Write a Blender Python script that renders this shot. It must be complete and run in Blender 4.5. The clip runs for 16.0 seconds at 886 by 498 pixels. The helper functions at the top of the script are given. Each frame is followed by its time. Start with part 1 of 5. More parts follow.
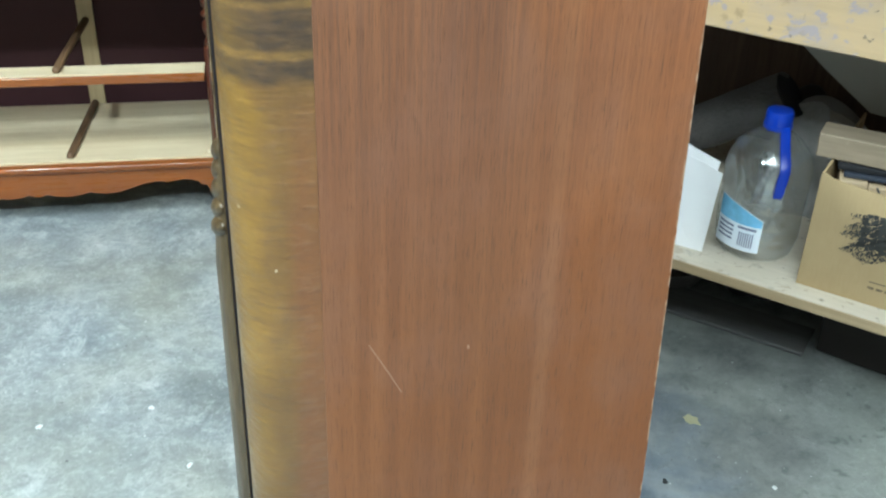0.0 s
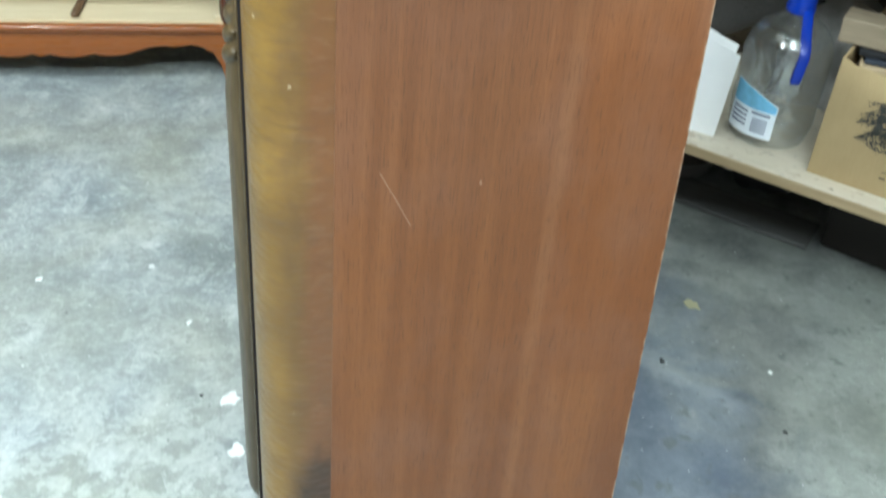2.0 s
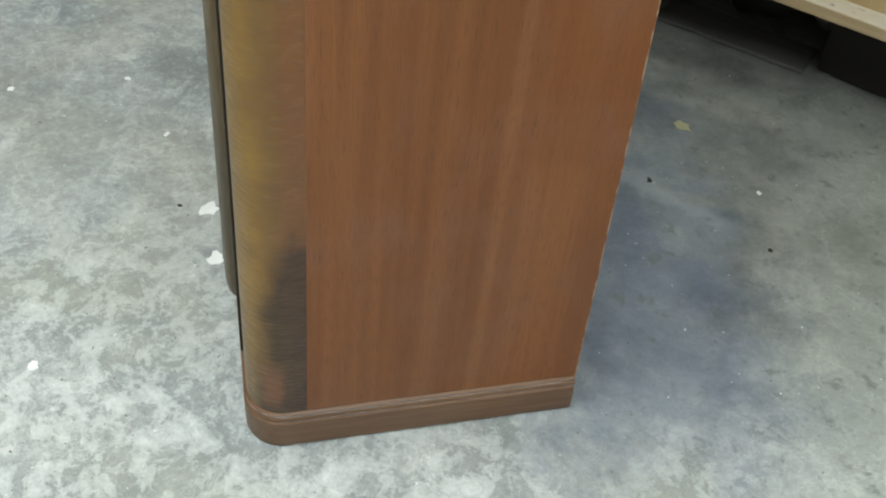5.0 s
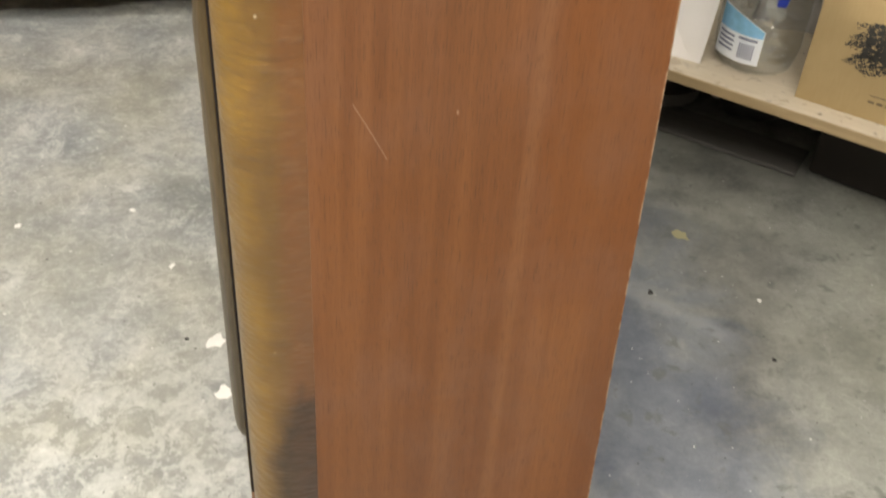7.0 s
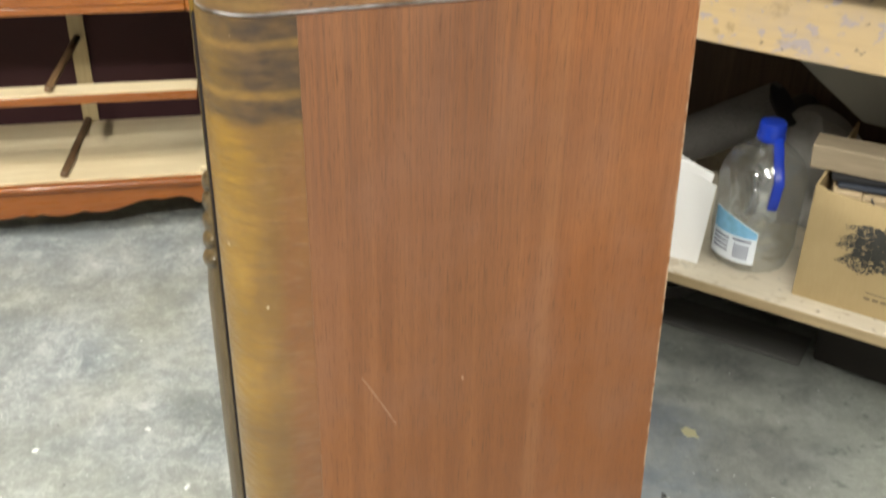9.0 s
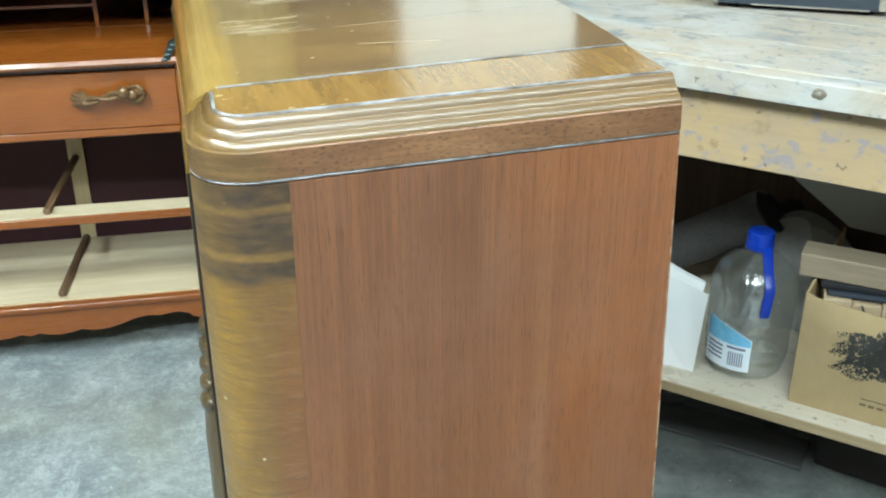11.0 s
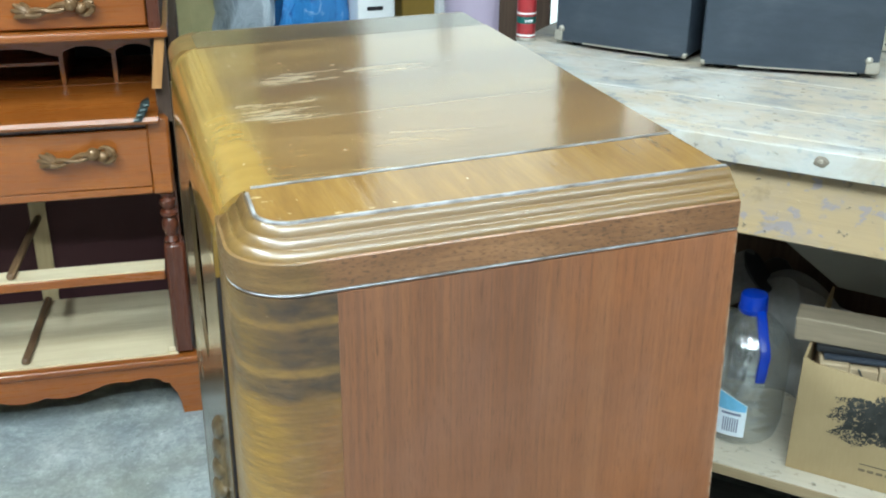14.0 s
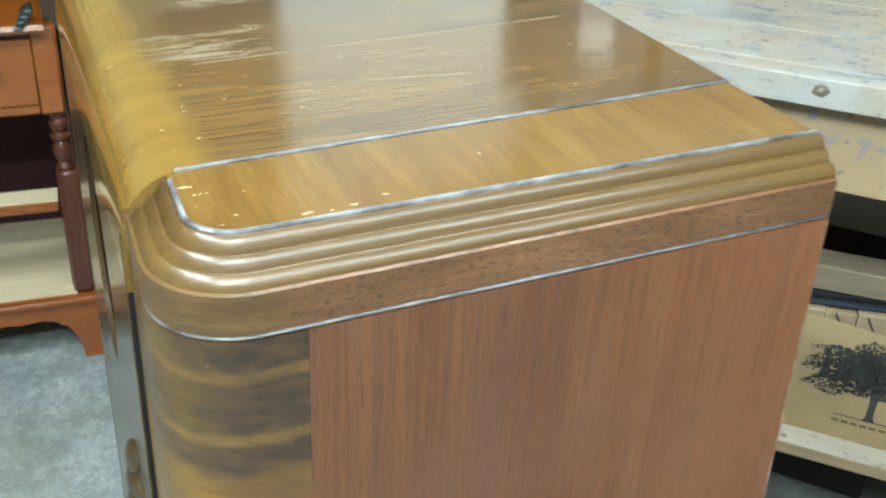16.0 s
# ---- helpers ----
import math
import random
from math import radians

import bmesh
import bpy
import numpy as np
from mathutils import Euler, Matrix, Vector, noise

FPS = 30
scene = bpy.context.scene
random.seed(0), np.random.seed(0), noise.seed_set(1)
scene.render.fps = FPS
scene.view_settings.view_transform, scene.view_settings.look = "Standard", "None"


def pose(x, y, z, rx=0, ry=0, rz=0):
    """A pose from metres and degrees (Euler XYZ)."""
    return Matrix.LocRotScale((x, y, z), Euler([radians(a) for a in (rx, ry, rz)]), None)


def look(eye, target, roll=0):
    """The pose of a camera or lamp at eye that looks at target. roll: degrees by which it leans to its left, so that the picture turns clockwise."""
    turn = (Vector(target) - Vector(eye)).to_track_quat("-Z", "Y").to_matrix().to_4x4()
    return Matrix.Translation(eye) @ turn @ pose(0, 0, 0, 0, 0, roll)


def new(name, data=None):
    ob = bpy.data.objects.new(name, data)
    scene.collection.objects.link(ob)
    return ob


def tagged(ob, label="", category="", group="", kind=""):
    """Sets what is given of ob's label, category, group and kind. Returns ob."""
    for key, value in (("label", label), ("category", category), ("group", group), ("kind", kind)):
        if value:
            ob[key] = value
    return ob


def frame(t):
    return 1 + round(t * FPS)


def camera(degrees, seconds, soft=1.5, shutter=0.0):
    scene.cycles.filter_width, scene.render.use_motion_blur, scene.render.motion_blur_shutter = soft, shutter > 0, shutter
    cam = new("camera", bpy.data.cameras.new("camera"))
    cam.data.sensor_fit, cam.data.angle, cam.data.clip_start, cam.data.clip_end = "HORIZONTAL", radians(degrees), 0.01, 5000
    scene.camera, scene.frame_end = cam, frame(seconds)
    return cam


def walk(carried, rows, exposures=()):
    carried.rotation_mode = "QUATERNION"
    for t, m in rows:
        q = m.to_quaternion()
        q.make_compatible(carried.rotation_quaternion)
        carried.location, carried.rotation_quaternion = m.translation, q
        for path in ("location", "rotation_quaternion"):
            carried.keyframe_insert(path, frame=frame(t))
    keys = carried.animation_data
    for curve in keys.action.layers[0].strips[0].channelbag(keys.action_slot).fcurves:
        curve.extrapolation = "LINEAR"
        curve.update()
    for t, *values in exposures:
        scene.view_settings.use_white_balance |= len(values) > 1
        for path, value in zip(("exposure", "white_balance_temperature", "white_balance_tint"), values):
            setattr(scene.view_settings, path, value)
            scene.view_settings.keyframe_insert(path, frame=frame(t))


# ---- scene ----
cam = camera(46.0, 16.0, 2.0, 0.7)
PATH = [
    (0, (-0.007, -0.701, 1.185), (0.455, 0.949, 0.153), 2.0),
    (0.5, (-0.012, -0.704, 1.167), (0.437, 0.93, 0.105), 2.7),
    (1, (-0.014, -0.709, 1.15), (0.43, 0.898, 0.046), 3.3),
    (1.5, (-0.018, -0.708, 1.132), (0.423, 0.878, -0.004), 4.0),
    (2, (-0.021, -0.72, 1.12), (0.428, 0.835, -0.054), 5.0),
    (2.5, (-0.023, -0.741, 1.092), (0.417, 0.735, -0.184), 5.1),
    (3, (-0.027, -0.746, 1.054), (0.458, 0.689, -0.252), 9.0),
    (3.5, (-0.013, -0.748, 1.037), (0.455, 0.629, -0.335), 8.7),
    (6, (-0.006, -0.729, 1.064), (0.44, 0.66, -0.305), 5.9),
    (6.5, (-0.007, -0.719, 1.086), (0.447, 0.717, -0.231), 4.8),
    (7, (-0.006, -0.709, 1.104), (0.447, 0.772, -0.162), 4.1),
    (7.5, (0.005, -0.694, 1.127), (0.459, 0.821, -0.098), 3.2),
    (8, (0.005, -0.69, 1.152), (0.48, 0.859, -0.019), 3.0),
    (8.5, (-0.007, -0.685, 1.186), (0.469, 0.898, 0.06), 2.5),
    (9, (0.001, -0.687, 1.205), (0.468, 0.964, 0.176), 1.2),
    (11.5, (0.009, -0.679, 1.266), (0.503, 1.055, 0.4), -0.3),
    (12, (0.011, -0.678, 1.273), (0.512, 1.068, 0.436), 0.0),
    (12.5, (0.008, -0.678, 1.274), (0.509, 1.077, 0.456), 0.2),
    (13, (0.007, -0.667, 1.27), (0.521, 1.082, 0.447), 0.8),
    (13.5, (-0.014, -0.635, 1.272), (0.537, 1.097, 0.439), 0.9),
    (14, (-0.047, -0.597, 1.28), (0.555, 1.127, 0.464), 0.6),
    (14.5, (-0.077, -0.57, 1.276), (0.601, 1.125, 0.461), 0.5),
    (15, (-0.086, -0.539, 1.272), (0.664, 1.115, 0.436), 0.5),
    (15.5, (-0.059, -0.467, 1.262), (0.693, 1.145, 0.346), 1.4),
    (16, (-0.025, -0.38, 1.244), (0.717, 1.194, 0.258), 2.9),
]
LOOKS = [
    (0.0, 0.20, 5500, -2), (1.5, 0.22, 5560, -3), (3.0, -0.15, 5880, 0), (3.5, -0.32, 5950, 0), (6.0, -0.46, 7000, 10), (7.0, -0.12, 7620, 15), (8.0, 0.02, 7420, 14),
    (9.0, 0.22, 6960, 9), (11.5, 0.11, 5480, -5), (14.0, 0.11, 5460, -4), (15.0, 0.06, 5480, -4), (16.0, -0.15, 5600, -4),
]
walk(cam, [(t, look(eye, target, roll)) for t, eye, target, roll in PATH], LOOKS)


# ---- world and light ----
world = bpy.data.worlds.new("world")
scene.world = world
world.use_nodes = True
sky = world.node_tree.nodes.new("ShaderNodeTexSky")
sky.sky_type, sky.sun_disc = "NISHITA", False
sky.sun_elevation, sky.sun_rotation = radians(40), radians(20)
world.node_tree.links.new(sky.outputs[0], world.node_tree.nodes["Background"].inputs["Color"])
world.node_tree.nodes["Background"].inputs["Strength"].default_value = 0.12
TUBE_POWER = 65.0
DAYLIGHT = 0.95


def area_lamp(name, m, sx, sy, power, color):
    data = bpy.data.lights.new(name, "AREA")
    data.shape, data.size, data.size_y, data.energy, data.color = "RECTANGLE", sx, sy, power, color
    ob = new(name, data)
    ob.matrix_world = m
    return ob


TUBES = [(-1.05, -0.15, 0, 1.15), (-0.35, -1.30, 90, 1.15), (0.95, -1.60, 90, 0.45), (0.55, 0.30, 90, 0.22)]
for tx, ty, turn, share in TUBES:
    area_lamp("tube_lamp", pose(tx, ty, 2.46, 0, 0, turn), 0.16, 1.2, share * TUBE_POWER, (0.96, 0.97, 0.95))


# ---- materials ----
class Graph:
    """Short hand for building a node material."""

    def __init__(self, name):
        self.m = bpy.data.materials.new(name)
        self.m.use_nodes = True
        self.t = self.m.node_tree
        self.bsdf = self.t.nodes["Principled BSDF"]
        self.co = self.t.nodes.new("ShaderNodeTexCoord").outputs["Object"]

    def put(self, socket, value):
        if hasattr(value, "is_output"):
            self.t.links.new(value, socket)
        elif isinstance(value, (tuple, list)) and len(value) == 3 and socket.type == "RGBA":
            socket.default_value = (*value, 1)
        else:
            socket.default_value = value

    def scaled(self, sx, sy, sz, turn=0.0):
        n = self.t.nodes.new("ShaderNodeMapping")
        n.inputs["Scale"].default_value = (sx, sy, sz)
        n.inputs["Rotation"].default_value = (0, 0, radians(turn))
        self.t.links.new(self.co, n.inputs["Vector"])
        return n.outputs[0]

    def noise(self, vec, scale=1.0, detail=4.0, rough=0.55, warp=0.0):
        n = self.t.nodes.new("ShaderNodeTexNoise")
        self.put(n.inputs["Vector"], vec)
        n.inputs["Scale"].default_value, n.inputs["Detail"].default_value = scale, detail
        n.inputs["Roughness"].default_value, n.inputs["Distortion"].default_value = rough, warp
        return n.outputs["Fac"]

    def voronoi(self, vec, scale):
        n = self.t.nodes.new("ShaderNodeTexVoronoi")
        self.put(n.inputs["Vector"], vec)
        n.inputs["Scale"].default_value = scale
        return n.outputs["Distance"]

    def ramp(self, fac, *stops):
        n = self.t.nodes.new("ShaderNodeValToRGB")
        self.put(n.inputs[0], fac)
        el = n.color_ramp.elements
        while len(el) < len(stops):
            el.new(0.5)
        for e, (p, c) in zip(el, stops):
            e.position, e.color = p, ((c, c, c, 1) if isinstance(c, (int, float)) else (*c, 1))
        return n.outputs[0]

    def mix(self, fac, a, b, kind="MIX"):
        n = self.t.nodes.new("ShaderNodeMix")
        n.data_type, n.blend_type = "RGBA", kind
        for key, v in ((0, fac), (6, a), (7, b)):
            self.put(n.inputs[key], v)
        return n.outputs[2]

    def math(self, op, a, b=0.0, c=0.0):
        n = self.t.nodes.new("ShaderNodeMath")
        n.operation = op
        for k, v in enumerate((a, b, c)):
            self.put(n.inputs[k], v)
        return n.outputs[0]

    def axis(self, which):
        n = self.t.nodes.new("ShaderNodeSeparateXYZ")
        self.t.links.new(self.co, n.inputs[0])
        return n.outputs["XYZ".index(which)]

    def span(self, v, a, b, soft):
        """1 where a < v < b, with soft edges."""
        up = self.t.nodes.new("ShaderNodeMapRange")
        dn = self.t.nodes.new("ShaderNodeMapRange")
        for n, lo, hi in ((up, a - soft, a + soft), (dn, b + soft, b - soft)):
            n.interpolation_type = "SMOOTHSTEP"
            self.put(n.inputs[0], v)
            n.inputs[1].default_value, n.inputs[2].default_value = lo, hi
        return self.math("MULTIPLY", up.outputs[0], dn.outputs[0])

    def done(self, color, rough=0.5, bump=None, depth=0.001, metal=0.0, spec=0.5, coat=0.0, coat_rough=0.1):
        self.put(self.bsdf.inputs["Base Color"], color)
        self.put(self.bsdf.inputs["Roughness"], rough)
        self.bsdf.inputs["Metallic"].default_value = metal
        self.bsdf.inputs["Specular IOR Level"].default_value = spec
        self.bsdf.inputs["Coat Weight"].default_value = coat
        self.bsdf.inputs["Coat Roughness"].default_value = coat_rough
        if bump is not None:
            n = self.t.nodes.new("ShaderNodeBump")
            n.inputs["Distance"].default_value = depth
            self.put(n.inputs["Height"], bump)
            self.t.links.new(n.outputs[0], self.bsdf.inputs["Normal"])
        return self.m


def plain(name, color, rough=0.5, metal=0.0, vary=0.12, scale=30.0, depth=0.0004):
    g = Graph(name)
    n = g.noise(g.co, scale, 5)
    n2 = g.noise(g.co, scale * 0.13, 3)
    dark = tuple(c * (1 - 2 * vary) for c in color)
    light = tuple(min(1, c * (1 + vary)) for c in color)
    c = g.mix(g.ramp(n2, (0.35, 0), (0.7, 1)), g.mix(n, dark, light), color)
    return g.done(c, rough, n, depth, metal)


def wood(name, dark, mid, light, along="x", fine=260.0, broad=14.0, stretch=0.05, rough=0.35, depth=0.0004, warp=0.3, coat=0.0, coat_rough=0.1):
    """Straight-grained wood, with its grain along one axis."""
    g = Graph(name)
    k = [1.0, 1.0, 1.0]
    k["xyz".index(along)] = stretch
    v = g.scaled(*k)
    a, b, c = g.noise(v, fine, 4, 0.6), g.noise(v, broad, 4, 0.6, warp), g.noise(g.co, 5, 3)
    col = g.ramp(b, (0.28, dark), (0.5, mid), (0.75, light))
    col = g.mix(g.ramp(a, (0.35, 0.55), (0.6, 0.0)), col, dark)
    col = g.mix(g.ramp(c, (0.35, 0.3), (0.65, 0.0)), col, dark)
    return g.done(col, g.ramp(a, (0.3, rough + 0.12), (0.7, rough)), a, depth, coat=coat, coat_rough=coat_rough)


def console_side():
    g = Graph("ribbon_mahogany_veneer")
    v = g.scaled(1, 1, 0.014)
    bands = g.noise(g.scaled(1, 1, 0.030), 26, 3, 0.6, 0.0)
    fine = g.noise(v, 330, 5, 0.7)
    pores = g.noise(g.scaled(1, 1, 0.050), 1150, 3, 0.6)
    dash = g.noise(g.scaled(1, 1, 0.022), 1250, 2, 0.5)
    cloud = g.noise(g.co, 5.5, 3, 0.5)
    wide = g.noise(g.scaled(1, 1, 0.45), 7, 2, 0.5)
    col = g.ramp(bands, (0.28, (0.1375, 0.0565, 0.0247)), (0.44, (0.1684, 0.0716, 0.0312)), (0.58, (0.2039, 0.0907, 0.0399)), (0.74, (0.1494, 0.0624, 0.0272)))
    col = g.mix(g.ramp(fine, (0.37, 0.34), (0.58, 0.0)), col, (0.1115, 0.0475, 0.0236))
    col = g.mix(g.ramp(wide, (0.46, 0.0), (0.75, 0.35)), col, (0.1471, 0.0660, 0.0399))
    # Uneven sheen and dimness put into the colour: redder below, dark at the head.
    low = g.span(g.math("ADD", g.axis("Z"), g.math("MULTIPLY_ADD", cloud, 0.3, -0.15)), -0.5, 0.66, 0.16)
    col = g.mix(g.math("MULTIPLY", low, 0.75), col, g.ramp(bands, (0.28, (0.132, 0.047, 0.0155)), (0.44, (0.165, 0.061, 0.0195)), (0.58, (0.205, 0.080, 0.0260)), (0.74, (0.145, 0.052, 0.0170))))
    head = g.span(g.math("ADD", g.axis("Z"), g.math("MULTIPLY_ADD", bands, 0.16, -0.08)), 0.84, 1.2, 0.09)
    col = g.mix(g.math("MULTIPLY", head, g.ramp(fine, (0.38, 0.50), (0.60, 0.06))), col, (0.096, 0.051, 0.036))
    x = g.math("ADD", g.axis("X"), g.math("MULTIPLY_ADD", cloud, 0.10, -0.05))
    z = g.math("ADD", g.axis("Z"), g.math("MULTIPLY_ADD", cloud, 0.3, -0.15))
    # sun-faded, redder rear part and a browner spill on it
    faded = g.math("MULTIPLY", g.ramp(cloud, (0.35, 0.35), (0.7, 0.8)), g.math("MULTIPLY_ADD", g.span(z, 0.70, 2.0, 0.06), 0.55, 0.45))
    col = g.mix(g.math("MULTIPLY", g.span(x, 0.275, 0.60, 0.05), faded), col, g.ramp(fine, (0.35, (0.205, 0.077, 0.0275)), (0.6, (0.275, 0.106, 0.0385))))
    spill = g.math("MULTIPLY", g.span(g.axis("X"), 0.292, 0.6, 0.006), g.span(g.math("ADD", g.axis("Z"), g.math("MULTIPLY_ADD", cloud, 0.16, -0.08)), 0.40, 0.765, 0.03))
    col = g.mix(g.math("MULTIPLY", spill, 0.55), col, (0.160, 0.055, 0.0165))
    # Pinkish veil of sheen painted into the veneer as soft blotches.
    haze = g.noise(g.scaled(1, 1, 0.55), 15, 4, 0.6, 0.3)
    col = g.mix(g.ramp(haze, (0.46, 0.0), (0.68, 0.34)), col, (0.200, 0.101, 0.062))
    edge = g.span(g.math("ADD", g.axis("X"), g.math("MULTIPLY_ADD", bands, 0.012, -0.006)), 0.276, 0.290, 0.004)
    col = g.mix(g.math("MULTIPLY", edge, 0.18), col, (0.2905, 0.1445, 0.0671))
    col = g.mix(g.ramp(pores, (0.33, 0.55), (0.43, 0.0)), col, (0.0652, 0.0295, 0.0176))
    col = g.mix(g.ramp(dash, (0.30, 0.62), (0.41, 0.0)), col, (0.0593, 0.0269, 0.0168))
    rag = g.noise(g.co, 60, 3)
    worn = g.math("MULTIPLY", g.span(g.math("ADD", g.axis("X"), g.math("MULTIPLY", g.axis("Z"), 0.030)), 0.4192, 0.5, 0.0005), g.ramp(rag, (0.42, 0.0), (0.55, 0.8)))
    col = g.mix(worn, col, (0.36, 0.26, 0.18))
    return g.done(col, g.ramp(cloud, (0.35, 0.34), (0.65, 0.46)), g.math("ADD", fine, pores), 0.0003, spec=0.22, coat=0.07, coat_rough=0.18)


def console_band():
    """Cross-banded veneer of the rounded corner: gold on the curve, browner to the side, smoke-dark at the head and foot."""
    g = Graph("cross_banded_walnut_veneer")
    x, z = g.axis("X"), g.axis("Z")
    rows = g.noise(g.scaled(0.5, 0.5, 1.0), 13, 3, 0.6, 0.2)
    fine = g.noise(g.scaled(0.16, 0.16, 1.0), 380, 3, 0.6)
    curl = g.noise(g.scaled(0.7, 0.7, 1.0), 60, 4, 0.62, 0.5)
    chatter = g.noise(g.scaled(0.30, 0.30, 1.0), 150, 2, 0.5, 0.15)
    blot = g.noise(g.co, 34, 3, 0.55, 0.3)
    gold = g.ramp(rows, (0.32, (0.150, 0.083, 0.0150)), (0.5, (0.195, 0.110, 0.0195)), (0.7, (0.240, 0.139, 0.0265)))
    brown = g.ramp(rows, (0.32, (0.122, 0.066, 0.018)), (0.55, (0.156, 0.085, 0.024)), (0.75, (0.188, 0.104, 0.031)))
    n = g.noise(g.scaled(1, 1, 0.5), 22, 4, 0.6)
    side = g.span(g.math("ADD", x, g.math("MULTIPLY_ADD", n, 0.040, -0.020)), 0.046, 0.30, 0.014)
    col = g.mix(side, gold, brown)
    redder = g.math("MULTIPLY", g.span(g.math("ADD", x, g.math("MULTIPLY_ADD", n, 0.030, -0.015)), 0.066, 0.3, 0.010), g.span(g.math("ADD", z, g.math("MULTIPLY_ADD", n, 0.2, -0.1)), -1.0, 0.84, 0.08))
    col = g.mix(g.math("MULTIPLY", redder, 0.9), col, g.ramp(rows, (0.32, (0.140, 0.056, 0.020)), (0.75, (0.185, 0.076, 0.028))))
    col = g.mix(g.ramp(fine, (0.36, 0.30), (0.56, 0.0)), col, (0.13, 0.062, 0.022))
    pale = g.math("MULTIPLY", g.ramp(chatter, (0.53, 0.0), (0.70, 0.18)), g.span(g.math("ADD", x, g.math("MULTIPLY_ADD", blot, 0.05, -0.025)), 0.055, 0.2, 0.012))
    col = g.mix(pale, col, (0.30, 0.185, 0.105))
    zz = g.math("ADD", z, g.math("MULTIPLY_ADD", blot, 0.016, -0.008))
    xx = g.math("ADD", x, g.math("MULTIPLY_ADD", blot, 0.05, -0.025))
    reach = g.math("MULTIPLY_ADD", g.span(xx, 0.030, 0.3, 0.016), 0.45, 0.55)
    smoke = g.math("MULTIPLY", g.math("MULTIPLY", g.span(zz, 0.899, 1.2, 0.006), reach), g.ramp(curl, (0.28, 1.0), (0.74, 0.66)))
    col = g.mix(g.math("MULTIPLY", smoke, g.ramp(chatter, (0.40, 0.95), (0.62, 0.72))), col, (0.027, 0.021, 0.019))
    zz2 = g.math("ADD", z, g.math("MULTIPLY_ADD", n, 0.010, -0.005))
    for a, b in ((0.9530, 0.9590), (0.9160, 0.9225)):
        col = g.mix(g.math("MULTIPLY", g.span(zz2, a, b, 0.0022), g.ramp(curl, (0.3, 0.25), (0.7, 0.60))), col, (0.250, 0.142, 0.034))
    reach = g.math("ADD", g.math("ADD", x, g.math("MULTIPLY", z, -0.13)), g.math("MULTIPLY_ADD", n, 0.05, -0.025))
    foot = g.math("MULTIPLY", g.span(g.math("ADD", z, g.math("MULTIPLY_ADD", n, 0.16, -0.08)), -0.2, 0.325, 0.028), g.span(reach, 0.018, 0.2, 0.014))
    col = g.mix(g.math("MULTIPLY", foot, g.ramp(curl, (0.3, 0.95), (0.7, 0.68))), col, (0.026, 0.015, 0.010))
    knot = g.math("MULTIPLY", g.span(zz, 0.078, 0.140, 0.018), g.span(g.math("ADD", x, g.math("MULTIPLY_ADD", blot, 0.02, -0.01)), 0.040, 0.062, 0.006))
    col = g.mix(g.math("MULTIPLY", knot, 0.75), col, (0.17, 0.070, 0.032))
    # Dark stained blotches in the veneer.
    dark_zone = g.math("MULTIPLY", g.ramp(g.noise(g.scaled(1, 1, 0.7), 30, 5, 0.65, 0.3), (0.48, 0.0), (0.64, 0.25)), g.span(x, 0.03, 0.3, 0.02))
    col = g.mix(dark_zone, col, (0.085, 0.048, 0.024))
    nick = g.ramp(g.noise(g.co, 120, 1, 0.5), (0.795, 0.0), (0.81, 0.8))
    col = g.mix(nick, col, (0.55, 0.45, 0.30))
    return g.done(col, g.ramp(curl, (0.3, 0.40), (0.7, 0.28)), g.math("ADD", g.math("MULTIPLY_ADD", chatter, 1.6, g.math("MULTIPLY", curl, 0.5)), g.math("MULTIPLY", fine, 0.5)), 0.0009, spec=0.4, coat=0.14, coat_rough=0.16)


